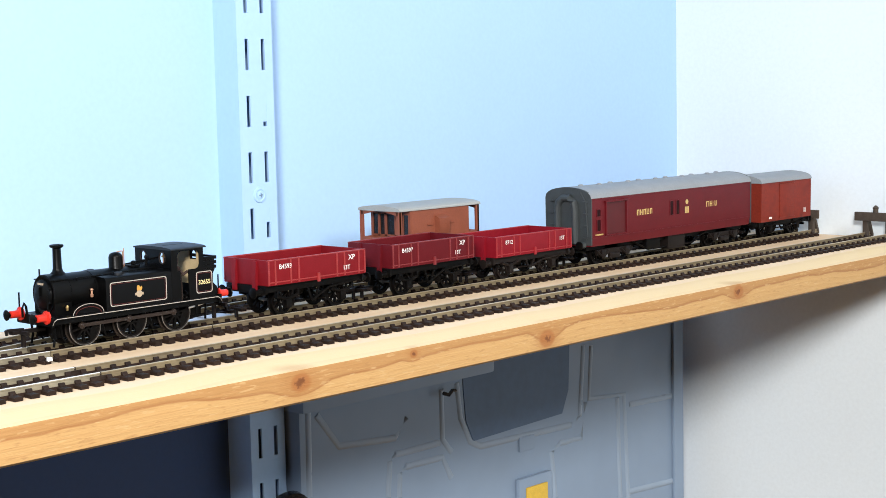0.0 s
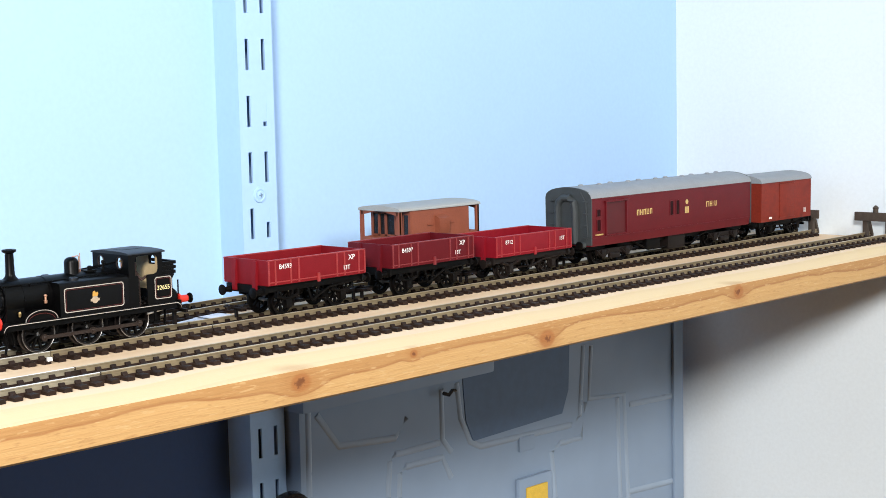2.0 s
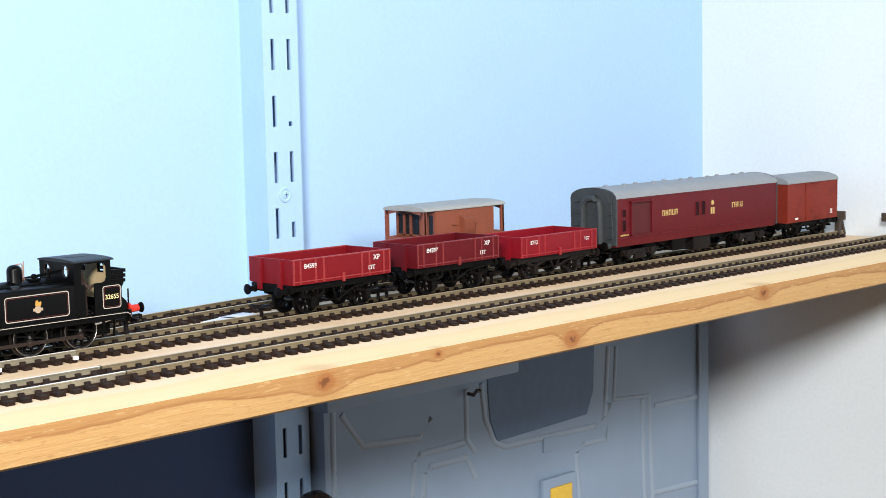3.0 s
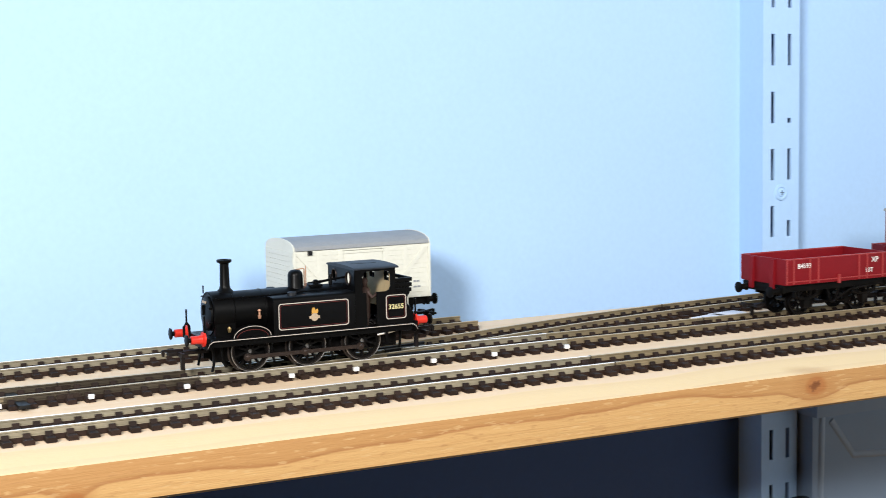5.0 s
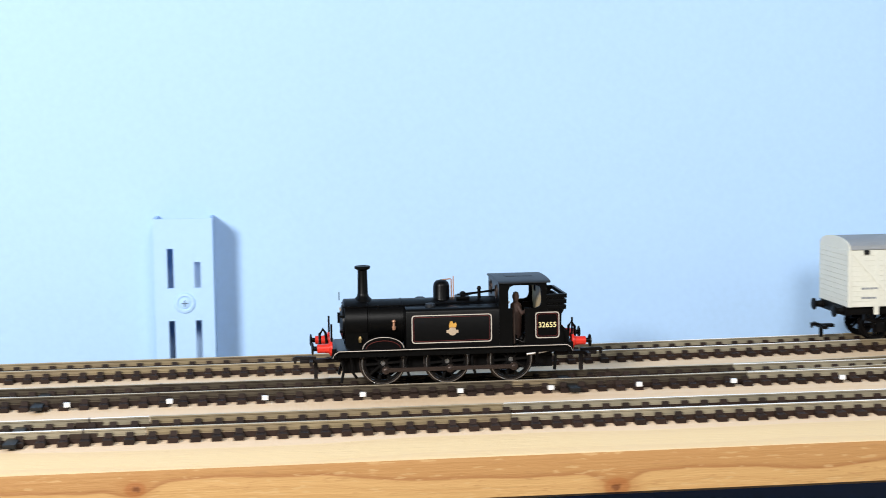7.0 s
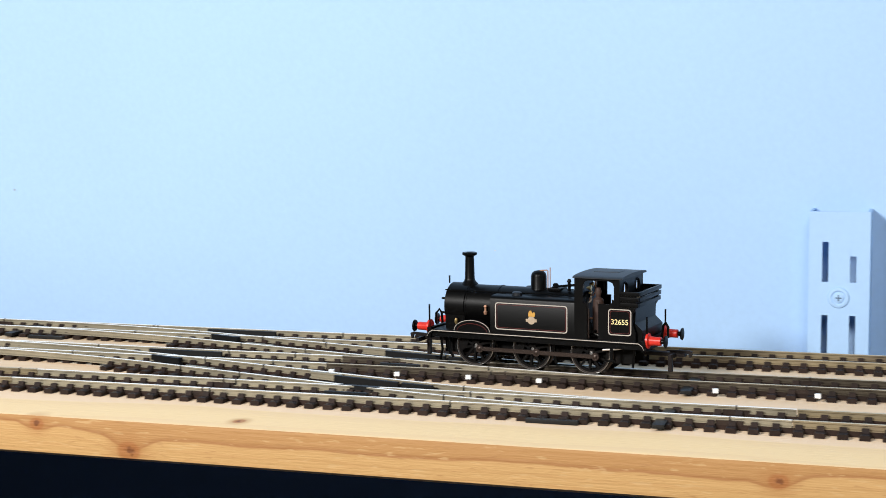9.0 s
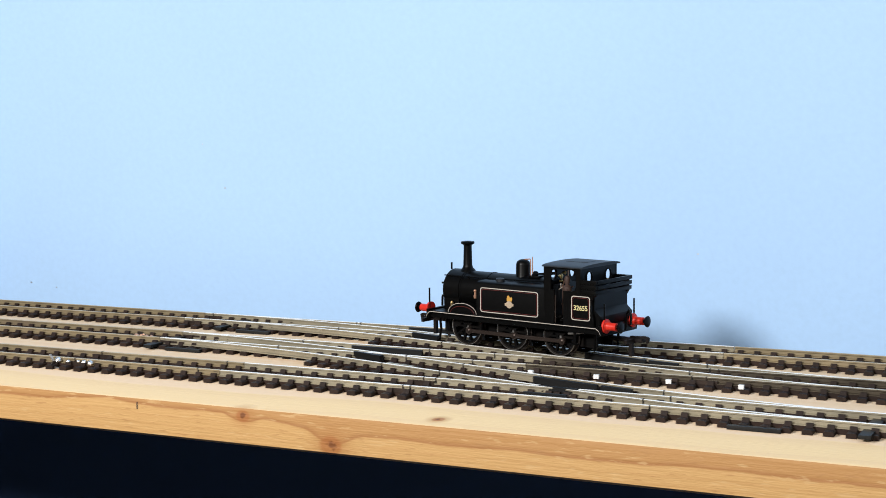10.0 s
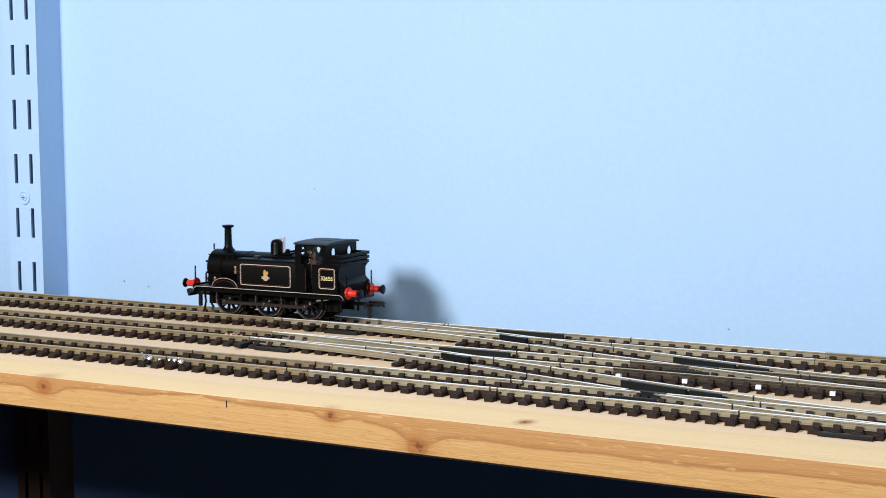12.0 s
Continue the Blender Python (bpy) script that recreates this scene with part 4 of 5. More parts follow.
def box_van(m, half, w, z0, z1, rise, body, roof, label, planks, posts, grp="box vans", doors=True, legs=False):
    base = thing("box_van", label, "model wagon", m, grp)
    bm = bmesh.new()
    prof = [(-w, z0), (w, z0)] + arch(w, z1, rise - 0.3)
    prism(bm, prof, "x", -half + 0.7, half - 0.7)
    part("body", bm, body, base)
    over = 0.5 if not posts else -0.72
    part("roof", shape((prism, arch(w + 0.7, z1 + 0.05, rise) + [(-w - 0.7, z1 - 0.25), (w + 0.7, z1 - 0.25)][::1], "x", -half - over, half + over)), roof, base)
    for s in (-1, 1):
        part("end_panel", shape((prism, [(-w, z0), (w, z0)] + arch(w + 0.3, z1, rise + (0.25 if posts else -0.4)), "x", min(s * half, s * (half - 0.7)), max(s * half, s * (half - 0.7)))), body, base)
    # planks: horizontal boards standing proud with open joints
    n = planks
    for s in (-1, 1):
        for k in range(n):
            a, b = z0 + 0.3 + (z1 - z0 - 0.9) * k / n, z0 + 0.3 + (z1 - z0 - 0.9) * (k + 1) / n - (0.16 if posts else 0.36)
            for xa, xb in ((-half + 0.1, -9.6), (9.6, half - 0.1)) if doors else ((-half + 0.1, half - 0.1),):
                part("plank", shape((box, xa, xb, min(s * w, s * (w + 0.18)), max(s * w, s * (w + 0.18)), a, b)), body, base)
            q = s * half
            part("plank", shape((box, min(q, q + s * 0.22), max(q, q + s * 0.22), -w + 0.1, w - 0.1, a, b)), body, base)
    if doors:
        for s in (-1, 1):
            bm = bmesh.new()
            box(bm, -9.3, 9.3, min(s * w, s * (w + 0.35)), max(s * w, s * (w + 0.35)), z0 + 1.2, z1 - 1.6, 0.1)
            part("door", bm, body, base)
            d = bmesh.new()
            for z in (z0 + 1.3, z1 - 2.6, z1 - 1.2):
                box(d, -10, 10, min(s * w, s * (w + 0.7)), max(s * w, s * (w + 0.7)), z, z + 0.7)
            box(d, 2.5, 7.5, min(s * w, s * (w + 0.7)), max(s * w, s * (w + 0.7)), z0 + 8.4, z0 + 8.9)
            part("door_bar", d, body, base)
    if posts:
        for s in (-1, 1):
            y0, y1 = min(s * w, s * (w + 0.6)), max(s * w, s * (w + 0.6))
            for q in (-1, 1):
                part("brace", shape((prism, [(q * (half - 0.8), z1 - 1.5), (q * (half - 3.4), z1 - 1.5), (q * 9.8, z0 + 0.6), (q * 12.2, z0 + 0.6)], "y", y0, y1)), body, base, "diagonal body brace")
                for x in (20.8, 10.8):
                    part("stanchion", shape((box, q * x - 1.1, q * x + 1.1, min(s * w, s * (w + 0.26)), max(s * w, s * (w + 0.26)), z0 - (3.4 if legs else 0), z1 - 1.0, 0.08)), body, base)
                part("corner_post", shape((box, min(q * half, q * (half - 1.2)), max(q * half, q * (half - 1.2)), y0, y1, z0, z1 - 0.3, 0.1)), body, base)
    chassis(base, half - 1, z0, (-half * 0.55, half * 0.55), 6.2)
    for x in (-half * 0.55, half * 0.55):
        wheelset(base, x, 6.2, CHASSIS)
    for s in (-1, 1):
        coupling(base, s * half, s, 9.4, CHASSIS, 6.0)
        buffers(base, s * half, s, z0 - 2.0, CHASSIS, CHASSIS, 5.0, 1.6)
    return base


red_van = box_van(pose(0.919, MID * MM, 0), 32.0, 16.0, 15.6, 42.0, 5.0, VAN_RED, ROOF_GREY, "weathered red-brown box van with a grey roof against the buffer stop", 0, False)
mk = bmesh.new()
bars(mk, 22, 20.5, -16.4, (0.8, 0.9), 3.2, 0.7)
bars(mk, -23, 18.0, -16.4, (1.0, 1.0, 1.0), 1.4, 0.3)
part("white_marks", mk, LETTER_WHITE, red_van, "small white painted marks")
VAN_TURN = 0.8
white_van = box_van(pose(0.2754, siding_line(275.4) * MM, 0, 0, 0, VAN_TURN), 33.2, 16.0, 19.2, 43.7, 4.2, VAN_WHITE, ROOF_GREY,
                    "off-white planked box van with a grey roof near the wall", 11, True, "box vans", True, True)
mk = bmesh.new()
for x, z, ws in ((-27.5, 27.0, (1.6, 1.6, 1.6, 1.6)), (-27.5, 23.0, (2.0, 2.0, 2.0)), (24.5, 26.5, (1.4, 1.4)), (24.5, 24.0, (1.6, 1.6))):
    bars(mk, x, z, -16.24, ws, 0.8, 0.25)
part("grey_marks", mk, ROOF_GREY, white_van, "small grey painted marks")
part("label_holder", shape((box, -26.6, -24.4, -16.9, -16.0, 41.4, 43.2, 0.2)), BLACK_PLASTIC, white_van)


def brake_van(xc):
    half, w, z0, z1, rise, t = 33.0, 16.0, 17.0, 42.4, 2.3, 1.2
    base = thing("brake_van", "brown goods brake van with open verandas and a pale roof", "model wagon", pose(xc * MM, 620 * MM, 0))
    part("roof", shape((prism, arch(w + 0.9, z1, rise) + [(-w - 0.9, z1 - 0.7), (w + 0.9, z1 - 0.7)], "x", -half - 0.6, half + 0.6)), ROOF_PALE, base)
    cab = 23.6
    part("cabin", shape((prism, [(-w, z0), (w, z0)] + arch(w, z1 - 0.8, rise - 0.4), "x", -cab, cab)), BRAKE_BROWN, base)
    part("floor", shape((box, -half, half, -w, w, z0 - 1.2, z0)), BRAKE_BROWN, base)
    for s in (-1, 1):
        y0, y1 = min(s * w, s * (w - t)), max(s * w, s * (w - t))
        for xa, xb in ((-half, -cab), (cab, half)):
            part("veranda_panel", shape((box, xa, xb, y0, y1, z0, z0 + 9.5, 0.15)), BRAKE_BROWN, base)
        for x in (-half + 1, half - 1):
            part("veranda_post", shape((box, x - 1.2, x + 1.2, y0, y1, z0, z1 - 0.6, 0.15)), BRAKE_BROWN, base)
        # side lookout with sloped foot
        part("ducket", shape((prism, [(s * w, z0 + 6), (s * (w + 1.6), z0 + 9), (s * (w + 3.8), z0 + 12.5), (s * (w + 3.8), z0 + 19.3), (s * w, z0 + 21)], "x", -4.6, 4.2)), BRAKE_BROWN, base, "projecting side lookout")
        part("handrail", shape((box, -11.0, -6.5, min(s * w, s * (w + 0.9)), max(s * w, s * (w + 0.9)), z0 + 15.6, z0 + 16.2), (box, 6.5, 11, min(s * w, s * (w + 0.9)), max(s * w, s * (w + 0.9)), z0 + 15.6, z0 + 16.2)), BRAKE_BROWN, base)
    for s in (-1, 1):
        x0, x1 = min(s * half, s * (half - t)), max(s * half, s * (half - t))
        bm = bmesh.new()
        box(bm, x0, x1, -w, w, z0, z0 + 9.5, 0.15)
        for y in (-w + 1.2, w - 1.2):
            box(bm, x0, x1, y - 1.2, y + 1.2, z0 + 9.5, z1 - 0.7)
        prism(bm, [(-w, z1 - 3.2)] + [(p, q - 0.3) for p, q in arch(w, z1 - 0.7, rise - 0.3)][::-1] + [(w, z1 - 3.2), (w - 2.4, z1 - 3.0), (0, z1 - 0.2), (-w + 2.4, z1 - 3.0)], "x", x0, x1)
        part("veranda_end", bm, BRAKE_BROWN, base)
        coupling(base, s * half, s, 9.4, CHASSIS, 6.0)
        buffers(base, s * half, s, 15.4, CHASSIS, CHASSIS, 5.0, 1.6)
    for s in (-1, 1):
        a, c = min(s * cab, s * (cab + 0.7)), max(s * cab, s * (cab + 0.7))
        inner = bmesh.new()
        for y in (-15.0, -9.4, -4.0, 4.0, 9.4, 15.0):
            box(inner, a, c, y - 0.9, y + 0.9, z0, z1 - 0.8)
        box(inner, a, c, -14.1, 14.1, z0 + 9.5, z0 + 10.6)
        box(inner, a, c, -14.1, 14.1, z1 - 3.2, z1 - 1.2)
        part("cabin_framing", inner, BRAKE_BROWN, base)
        q, r = min(s * cab, s * (cab + 0.2)), max(s * cab, s * (cab + 0.2))
        for ya, yb in ((-14.1, -10.3), (-8.5, -4.9), (4.9, 8.5), (10.3, 14.1)):
            part("cabin_window", shape((box, q, r, ya, yb, z0 + 10.6, z1 - 3.2)), BLACK_PLASTIC, base, "dark end window")
        part("cabin_door", shape((box, q, r, -3.1, 3.1, z0 + 0.5, z1 - 3.2)), BLACK_PLASTIC, base, "dark doorway")
    chassis(base, half - 1, z0 - 1.2, (-19, 19), 6.2)
    for x in (-19, 19):
        wheelset(base, x, 6.2, CHASSIS)
    return base


brake_van(633.5)


# ---- the tank engine (local millimetres: rail top is z = 0, chimney towards -x) ----
def tank_engine():
    base = thing("tank_engine", "small black tank locomotive with red buffers and lined tanks", "model locomotive")
    P = base
    fp = 13.4
    # footplate with down-curved ends
    bm = bmesh.new()
    prism(bm, [(-44.5, fp - 2.6), (-43.6, fp - 1.2), (-42.0, fp - 0.2), (42.0, fp - 0.2), (43.6, fp - 1.2), (44.5, fp - 2.6), (44.5, fp - 1.6), (43.9, fp - 0.4), (42.4, fp + 0.6), (-42.4, fp + 0.6), (-43.9, fp - 0.4), (-44.5, fp - 1.6)], "y", -15.6, 15.6)
    part("footplate", bm, LOCO_BLACK, P)
    for s in (-1, 1):
        part("valance", shape((prism, [(-44, fp - 2.4), (44, fp - 2.4), (43.4, fp - 1.2), (41.8, fp - 0.2), (-41.8, fp - 0.2), (-43.4, fp - 1.2)], "y", min(s * 13.6, s * 14.2), max(s * 13.6, s * 14.2))), LOCO_BLACK, P)
        ln = bmesh.new()
        pts = [(-44.4, fp - 2.2), (-43.6, fp - 0.7), (-42.2, fp + 0.2), (42.2, fp + 0.2), (43.6, fp - 0.7), (44.4, fp - 2.2)]
        for (xa, za), (xb, zb) in zip(pts, pts[1:]):
            prism(ln, [(xa, za - 0.13), (xb, zb - 0.13), (xb, zb + 0.13), (xa, za + 0.13)], "y", min(s * 15.6, s * 15.72), max(s * 15.6, s * 15.72))
        part("footplate_line", ln, LINE_CREAM, P, "thin cream lining")
    # frames
    for s in (-1, 1):
        part("frame_plate", shape((box, -40, 38, s * 5.6 - 0.5, s * 5.6 + 0.5, 4.3, fp - 0.2)), CHASSIS, P)
    part("motor_block", shape((box, -36, 34, -5.0, 5.0, 4.8, fp - 0.2)), CHASSIS, P)
    # boiler and smokebox
    bz, br = 22.6, 8.1
    part("boiler", shape((lathe, [(-31, br), (17, br)], (0, 0, bz), "x", 36)), LOCO_BLACK, P)
    part("smokebox", shape((lathe, [(-39.4, br - 0.2), (-39.6, br + 0.1), (-39.3, br + 0.45), (-31.2, br + 0.45), (-30.9, br)], (0, 0, bz), "x", 36),
                           (prism, [(-7.6, fp), (7.6, fp), (8.0, bz), (-8.0, bz)], "x", -39.2, -31)), LOCO_BLACK, P)
    part("smokebox_door", shape((lathe, [(-39.5, 6.6), (-40.2, 6.4), (-40.8, 4.5), (-41.1, 0.4)], (0, 0, bz), "x", 28), (box, -41.8, -40.4, -0.4, 0.4, bz - 0.4, bz + 3.5), (box, -41.3, -39.8, -6.8, -5.8, bz + 2.4, bz + 3.2), (box, -41.3, -39.8, -6.8, -5.8, bz - 3.2, bz - 2.4)), LOCO_BLACK, P)
    part("smokebox_mark", shape((box, -41.0, -40.3, -2.2, 2.2, bz + 4.3, bz + 5.1)), EMBLEM_GREY, P, "pale smokebox strip")
    bands = bmesh.new()
    for x in (-30.6, -18.2):
        lathe(bands, [(x - 0.35, br + 0.05), (x - 0.3, br + 0.2), (x + 0.3, br + 0.2), (x + 0.35, br + 0.05)], (0, 0, bz), "x", 36)
    part("boiler_band", bands, LOCO_BLACK, P)
    part("chimney", shape((lathe, [(bz + br - 1.0, 3.9), (bz + br + 0.2, 3.3), (bz + br + 1.2, 2.3), (bz + br + 2.4, 1.95), (41.6, 1.75), (41.9, 2.1), (42.3, 2.9), (43.0, 3.0), (43.3, 2.7), (43.3, 1.6), (41.0, 1.5)], (-32.2, 0, 0), "z", 24)), LOCO_BLACK, P)
    part("dome", shape((lathe, [(bz + br - 1.2, 3.5), (bz + br - 0.2, 3.1), (35.2, 3.05), (36.3, 2.7), (37.1, 1.8), (37.4, 0.5)], (-2.8, 0, 0), "z", 24)), LOCO_BLACK, P)
    part("safety_pipe", shape((tube, [(-2.5, 0, 37.3), (0.6, 0, 37.6), (1.0, 0, 37.3), (1.0, 0, 30.4)], 0.25), (tube, [(1.8, 0.3, 30), (1.8, 0.3, 38.6)], 0.22)), COPPER, P, "thin copper pipe")
    part("lamp_iron", shape((box, -41.2, -40.9, -0.5, 0.5, bz + br, bz + br + 3.0)), LOCO_BLACK, P)
    hand = bmesh.new()
    for s in (-1, 1):
        tube(hand, [(-40, s * 6.2, bz + 6.2), (-18, s * 6.2, bz + 6.2), (12, s * 6.2, bz + 6.9)], 0.28)
        for x in (-38, -27, -16):
            box(hand, x - 0.3, x + 0.3, s * 6.2 - 0.3, s * 6.2 + 0.3, bz + 4.9, bz + 6.5)
    part("handrail", hand, LOCO_BLACK, P)
    for s in (-1, 1):
        y = s * 15.2
        # side tank with rounded top edge
        ti = s * 6.0
        out = [(ti, fp + 0.5), (y, fp + 0.5), (y, 27.0), (y - s * 0.5, 27.9), (y - s * 1.4, 28.4), (ti, 28.6)]
        part("side_tank", shape((prism, out, "x", -17.4, 17.0)), LOCO_BLACK, P)
        part("tank_filler", shape((lathe, [(28.3, 1.9), (29.6, 1.9), (29.9, 1.4)], (-8 if s < 0 else -10, s * 10.5, 0), "z", 14)), LOCO_TOP, P)
        ln, lr = bmesh.new(), bmesh.new()
        face = y + s * 0.0
        if s < 0:
            frame_line(ln, -15.4, 14.2, 15.6, 26.0, y, 0.34, 1.0)
            frame_line(lr, -14.7, 13.5, 16.3, 25.3, y, 0.16, 0.8)
        else:
            frame_line(ln, -15.4, 14.2, 15.6, 26.0, y + 0.06, 0.34, 1.0)
            frame_line(lr, -14.7, 13.5, 16.3, 25.3, y + 0.06, 0.16, 0.8)
        part("tank_line", ln, LINE_CREAM, P, "thin cream lining")
        part("tank_line", lr, LINE_RED, P, "thin red lining")
        e = 0.09 * s
        em = shape((lathe, [(y, 1.55), (y + e, 1.55)], (-0.4, 0, 19.8), "y", 20), (box, -2.6, 1.8, min(y, y + e * 1.3), max(y, y + e * 1.3), 19.2, 20.3))
        part("emblem_ring", em, EMBLEM_GREY, P)
        em = bmesh.new()
        prism(em, [(-1.6, 21.2), (0.9, 21.2), (1.2, 22.4), (0.7, 23.1), (0.1, 22.5), (-0.5, 23.6), (-1.3, 23.4), (-1.6, 22.4)], "y", min(y, y + e), max(y, y + e))
        part("emblem_gold", em, GOLD, P)
        # splasher over the front wheel
        arc = [(-25.8 + 7.6 * math.cos(math.pi * k / 14), fp + 0.4 + 4.4 * math.sin(math.pi * k / 14)) for k in range(15)]
        part("splasher", shape((prism, arc, "y", min(s * 8.4, s * 14.0), max(s * 8.4, s * 14.0))), LOCO_BLACK, P)
        bead = bmesh.new()
        tube(bead, [(u, s * 14.1, v) for u, v in arc], 0.13, 6)
        part("splasher_beading", bead, LINE_CREAM, P, "pale beading")
        inner = [(-25.8 + 6.4 * math.cos(math.pi * k / 10), fp + 0.4 + 3.1 * math.sin(math.pi * k / 10)) for k in range(11)]
        part("splasher_line", shape((tube, [(u, s * 14.0, v) for u, v in inner], 0.13, 6)), LINE_RED, P, "thin red lining")
        part("clack_valve", shape((lathe, [(20.3, 0.6), (21.4, 0.8), (21.8, 0.45), (23.0, 0.45), (23.4, 0.8), (24.0, 0.5)], (-21.5, s * 8.8, 0), "z", 10)), COPPER, P, "small copper valve")
        part("lubricator", shape((lathe, [(16.0, 0.5), (17.4, 0.8), (18.2, 0.4)], (-34, s * 9.0, 0), "z", 10)), BRASS, P, "tiny brass lubricator")
        # cab side with a round-cornered opening, doorway below
        side = bmesh.new()
        ya, yb = min(s * 14.6, s * 15.3), max(s * 14.6, s * 15.3)
        box(side, 17.0, 20.4, ya, yb, fp + 0.5, 37.2)
        box(side, 32.6, 34.8, ya, yb, fp + 0.5, 37.2)
        box(side, 20.4, 32.6, ya, yb, 36.1, 37.2)
        box(side, 26.5, 32.6, ya, yb, fp + 0.5, 27.6)
        box(side, 20.4, 22.0, ya, yb, fp + 0.5, 27.6)
        for cx, cz, dx, dz in ((20.4, 36.1, 1, -1), (32.6, 36.1, -1, -1), (32.6, 27.6, -1, 1)):
            prism(side, [(cx, cz), (cx + dx * 2.0, cz), (cx + dx * 0.6, cz + dz * 0.6), (cx, cz + dz * 2.0)], "y", ya, yb)
        part("cab_side", side, LOCO_BLACK, P)
        part("cab_handrail", shape((tube, [(22.6, s * 15.0, fp + 1), (22.6, s * 15.0, 25.5)], 0.3), (tube, [(27.2, s * 15.0, fp + 1), (27.2, s * 15.0, 25.5)], 0.22)), ROD, P)
        # bunker side with lining and number
        bs = [(30.0, fp + 0.5), (41.0, fp + 0.5), (41.0, 17.5), (39.9, 20.5), (39.9, 24.5), (41.2, 26.6), (34.8, 26.6), (30.0, 26.6)]
        part("bunker_side", shape((prism, bs, "y", min(s * 13.0, s * 15.25), max(s * 13.0, s * 15.25))), LOCO_BLACK, P)
        ln, lr = bmesh.new(), bmesh.new()
        yy = y - 0.12 if s < 0 else y + 0.18
        frame_line(ln, 30.4, 39.4, 16.2, 26.0, yy, 0.34, 1.0)
        frame_line(lr, 31.1, 38.7, 16.9, 25.3, yy, 0.16, 0.8)
        part("bunker_line", ln, LINE_CREAM, P, "thin cream lining")
        part("bunker_line", lr, LINE_RED, P, "thin red lining")
        for k in range(3):
            z = 26.8 + k * 2.1
            part("coal_rail", shape((box, 34.8, 42.0 + 0.15 * k, min(s * 14.3, s * 15.3), max(s * 14.3, s * 15.3), z, z + 1.5, 0.2)), LOCO_BLACK, P)
        part("coal_plate", shape((box, 34.8, 41.2, min(s * 14.5, s * 14.9), max(s * 14.5, s * 14.9), 26.5, 32.2)), LOCO_BLACK, P)
        # bright curved bar added to imitate a reflection on the valance
        part("injector_pipe", shape((tube, [(27.5, s * 12.6, fp - 3.4), (33.0, s * 13.2, fp - 2.6), (38.5, s * 13.4, fp - 1.4), (42.5, s * 12.0, fp - 1.9)], 0.5, 8)), STEEL, P, "bright bar added for the reflection below the bunker")
        part("cab_step", shape((box, 29.0, 33.0, min(s * 13.5, s * 15.4), max(s * 13.5, s * 15.4), 6.0, 6.5), (box, 30.6, 31.8, s * 13.6 - 0.3, s * 13.6 + 0.3, 6.0, fp)), LOCO_BLACK, P)
    lettering("number", "32655", 2.75, P, 34.9, -15.42, 21.1, LETTER_CREAM, "pale yellow painted number")
    # bunker and cab ends
    part("bunker_back", shape((prism, [(41.0, fp + 0.5), (41.0, 17.5), (39.4, 20.5), (40.0, 26.6), (40.6, 26.7), (40.4, 20.8), (43.2, 18.2), (43.2, fp + 0.5)], "y", -13.6, 13.6), (box, 34.8, 39.4, -13, 13, fp + 0.5, 27.5)), LOCO_BLACK, P)
    for k in range(3):
        z = 26.8 + k * 2.1
        part("coal_rail", shape((box, 41.2 + 0.15 * k, 42.2 + 0.15 * k, -14.3, 14.3, z, z + 1.5, 0.2)), LOCO_BLACK, P)
    for x, glass in ((17.0, (30.6, 35.8)), (34.0, (30.4, 35.4))):
        bm = bmesh.new()
        x1 = x + 0.7
        ya = 15.2
        box(bm, x, x1, -ya, ya, fp + 0.5 if x < 20 else 28.5, glass[0])
        box(bm, x, x1, -ya, ya, glass[1], 37.5)
        for a, b in ((-ya, -10.6), (-5.4, 5.4), (10.6, ya)):
            box(bm, x, x1, a, b, glass[0], glass[1])
        for c in (-8, 8):
            r, zc = 2.25, (glass[0] + glass[1]) / 2
            h = (glass[1] - glass[0]) / 2
            for k in range(4):
                q = k * math.pi / 2
                corner = [(c + 2.6 * (1 if math.cos(q + 0.785) > 0 else -1), zc + h * (1 if math.sin(q + 0.785) > 0 else -1))]
                corner += [(c + 2.6 * math.cos(q + math.pi / 2 * j / 6), zc + h * math.sin(q + math.pi / 2 * j / 6)) for j in range(7)]
                prism(bm, corner, "x", x, x1)
        part("cab_front" if x < 20 else "cab_back", bm, LOCO_BLACK, P)
        for c in (-8, 8):
            ringb = bmesh.new()
            zc, h = (glass[0] + glass[1]) / 2, (glass[1] - glass[0]) / 2
            xx = x - 0.1 if x < 20 else x1 + 0.1
            tube(ringb, [(xx, c + 2.5 * math.cos(math.pi * j / 10), zc + h * math.sin(math.pi * j / 10)) for j in range(21)], 0.28, 6)
            part("spectacle_rim", ringb, LOCO_BLACK if x > 20 else ROD, P)
    part("cab_roof", shape((prism, [(-16.2, 36.9), (16.2, 36.9)] + [(16.2 * math.cos(math.pi * k / 12), 37.3 + 1.0 * math.sin(math.pi * k / 12)) for k in range(13)], "x", 16.6, 36.0), (box, 21, 31, -4, 4, 38.1, 38.4, 0.1)), LOCO_TOP, P)
    part("backhead", shape((box, 17.7, 19.2, -8, 8, fp + 0.5, 29, 0.5), (lathe, [(17.5, 6.5), (20.0, 6.3), (20.4, 1)], (0, 0, 24), "x", 20)), LOCO_TOP, P)
    part("cab_lining", shape((box, 33.8, 33.98, -14.5, 14.5, 20.0, 31.2), (box, 33.8, 33.98, -5.2, 5.2, 31.2, 36.6), (box, 33.8, 33.98, -14.5, -10.8, 31.2, 36.6), (box, 33.8, 33.98, 10.8, 14.5, 31.2, 36.6)), CAB_INNER, P, "cream inner cab panels")
    fittings = bmesh.new()
    tube(fittings, [(17.5, -4, 27), (20, -4.4, 28.5), (20.5, -4.4, 31)], 0.35)
    tube(fittings, [(17.5, 3, 28), (20.5, 3, 27)], 0.35)
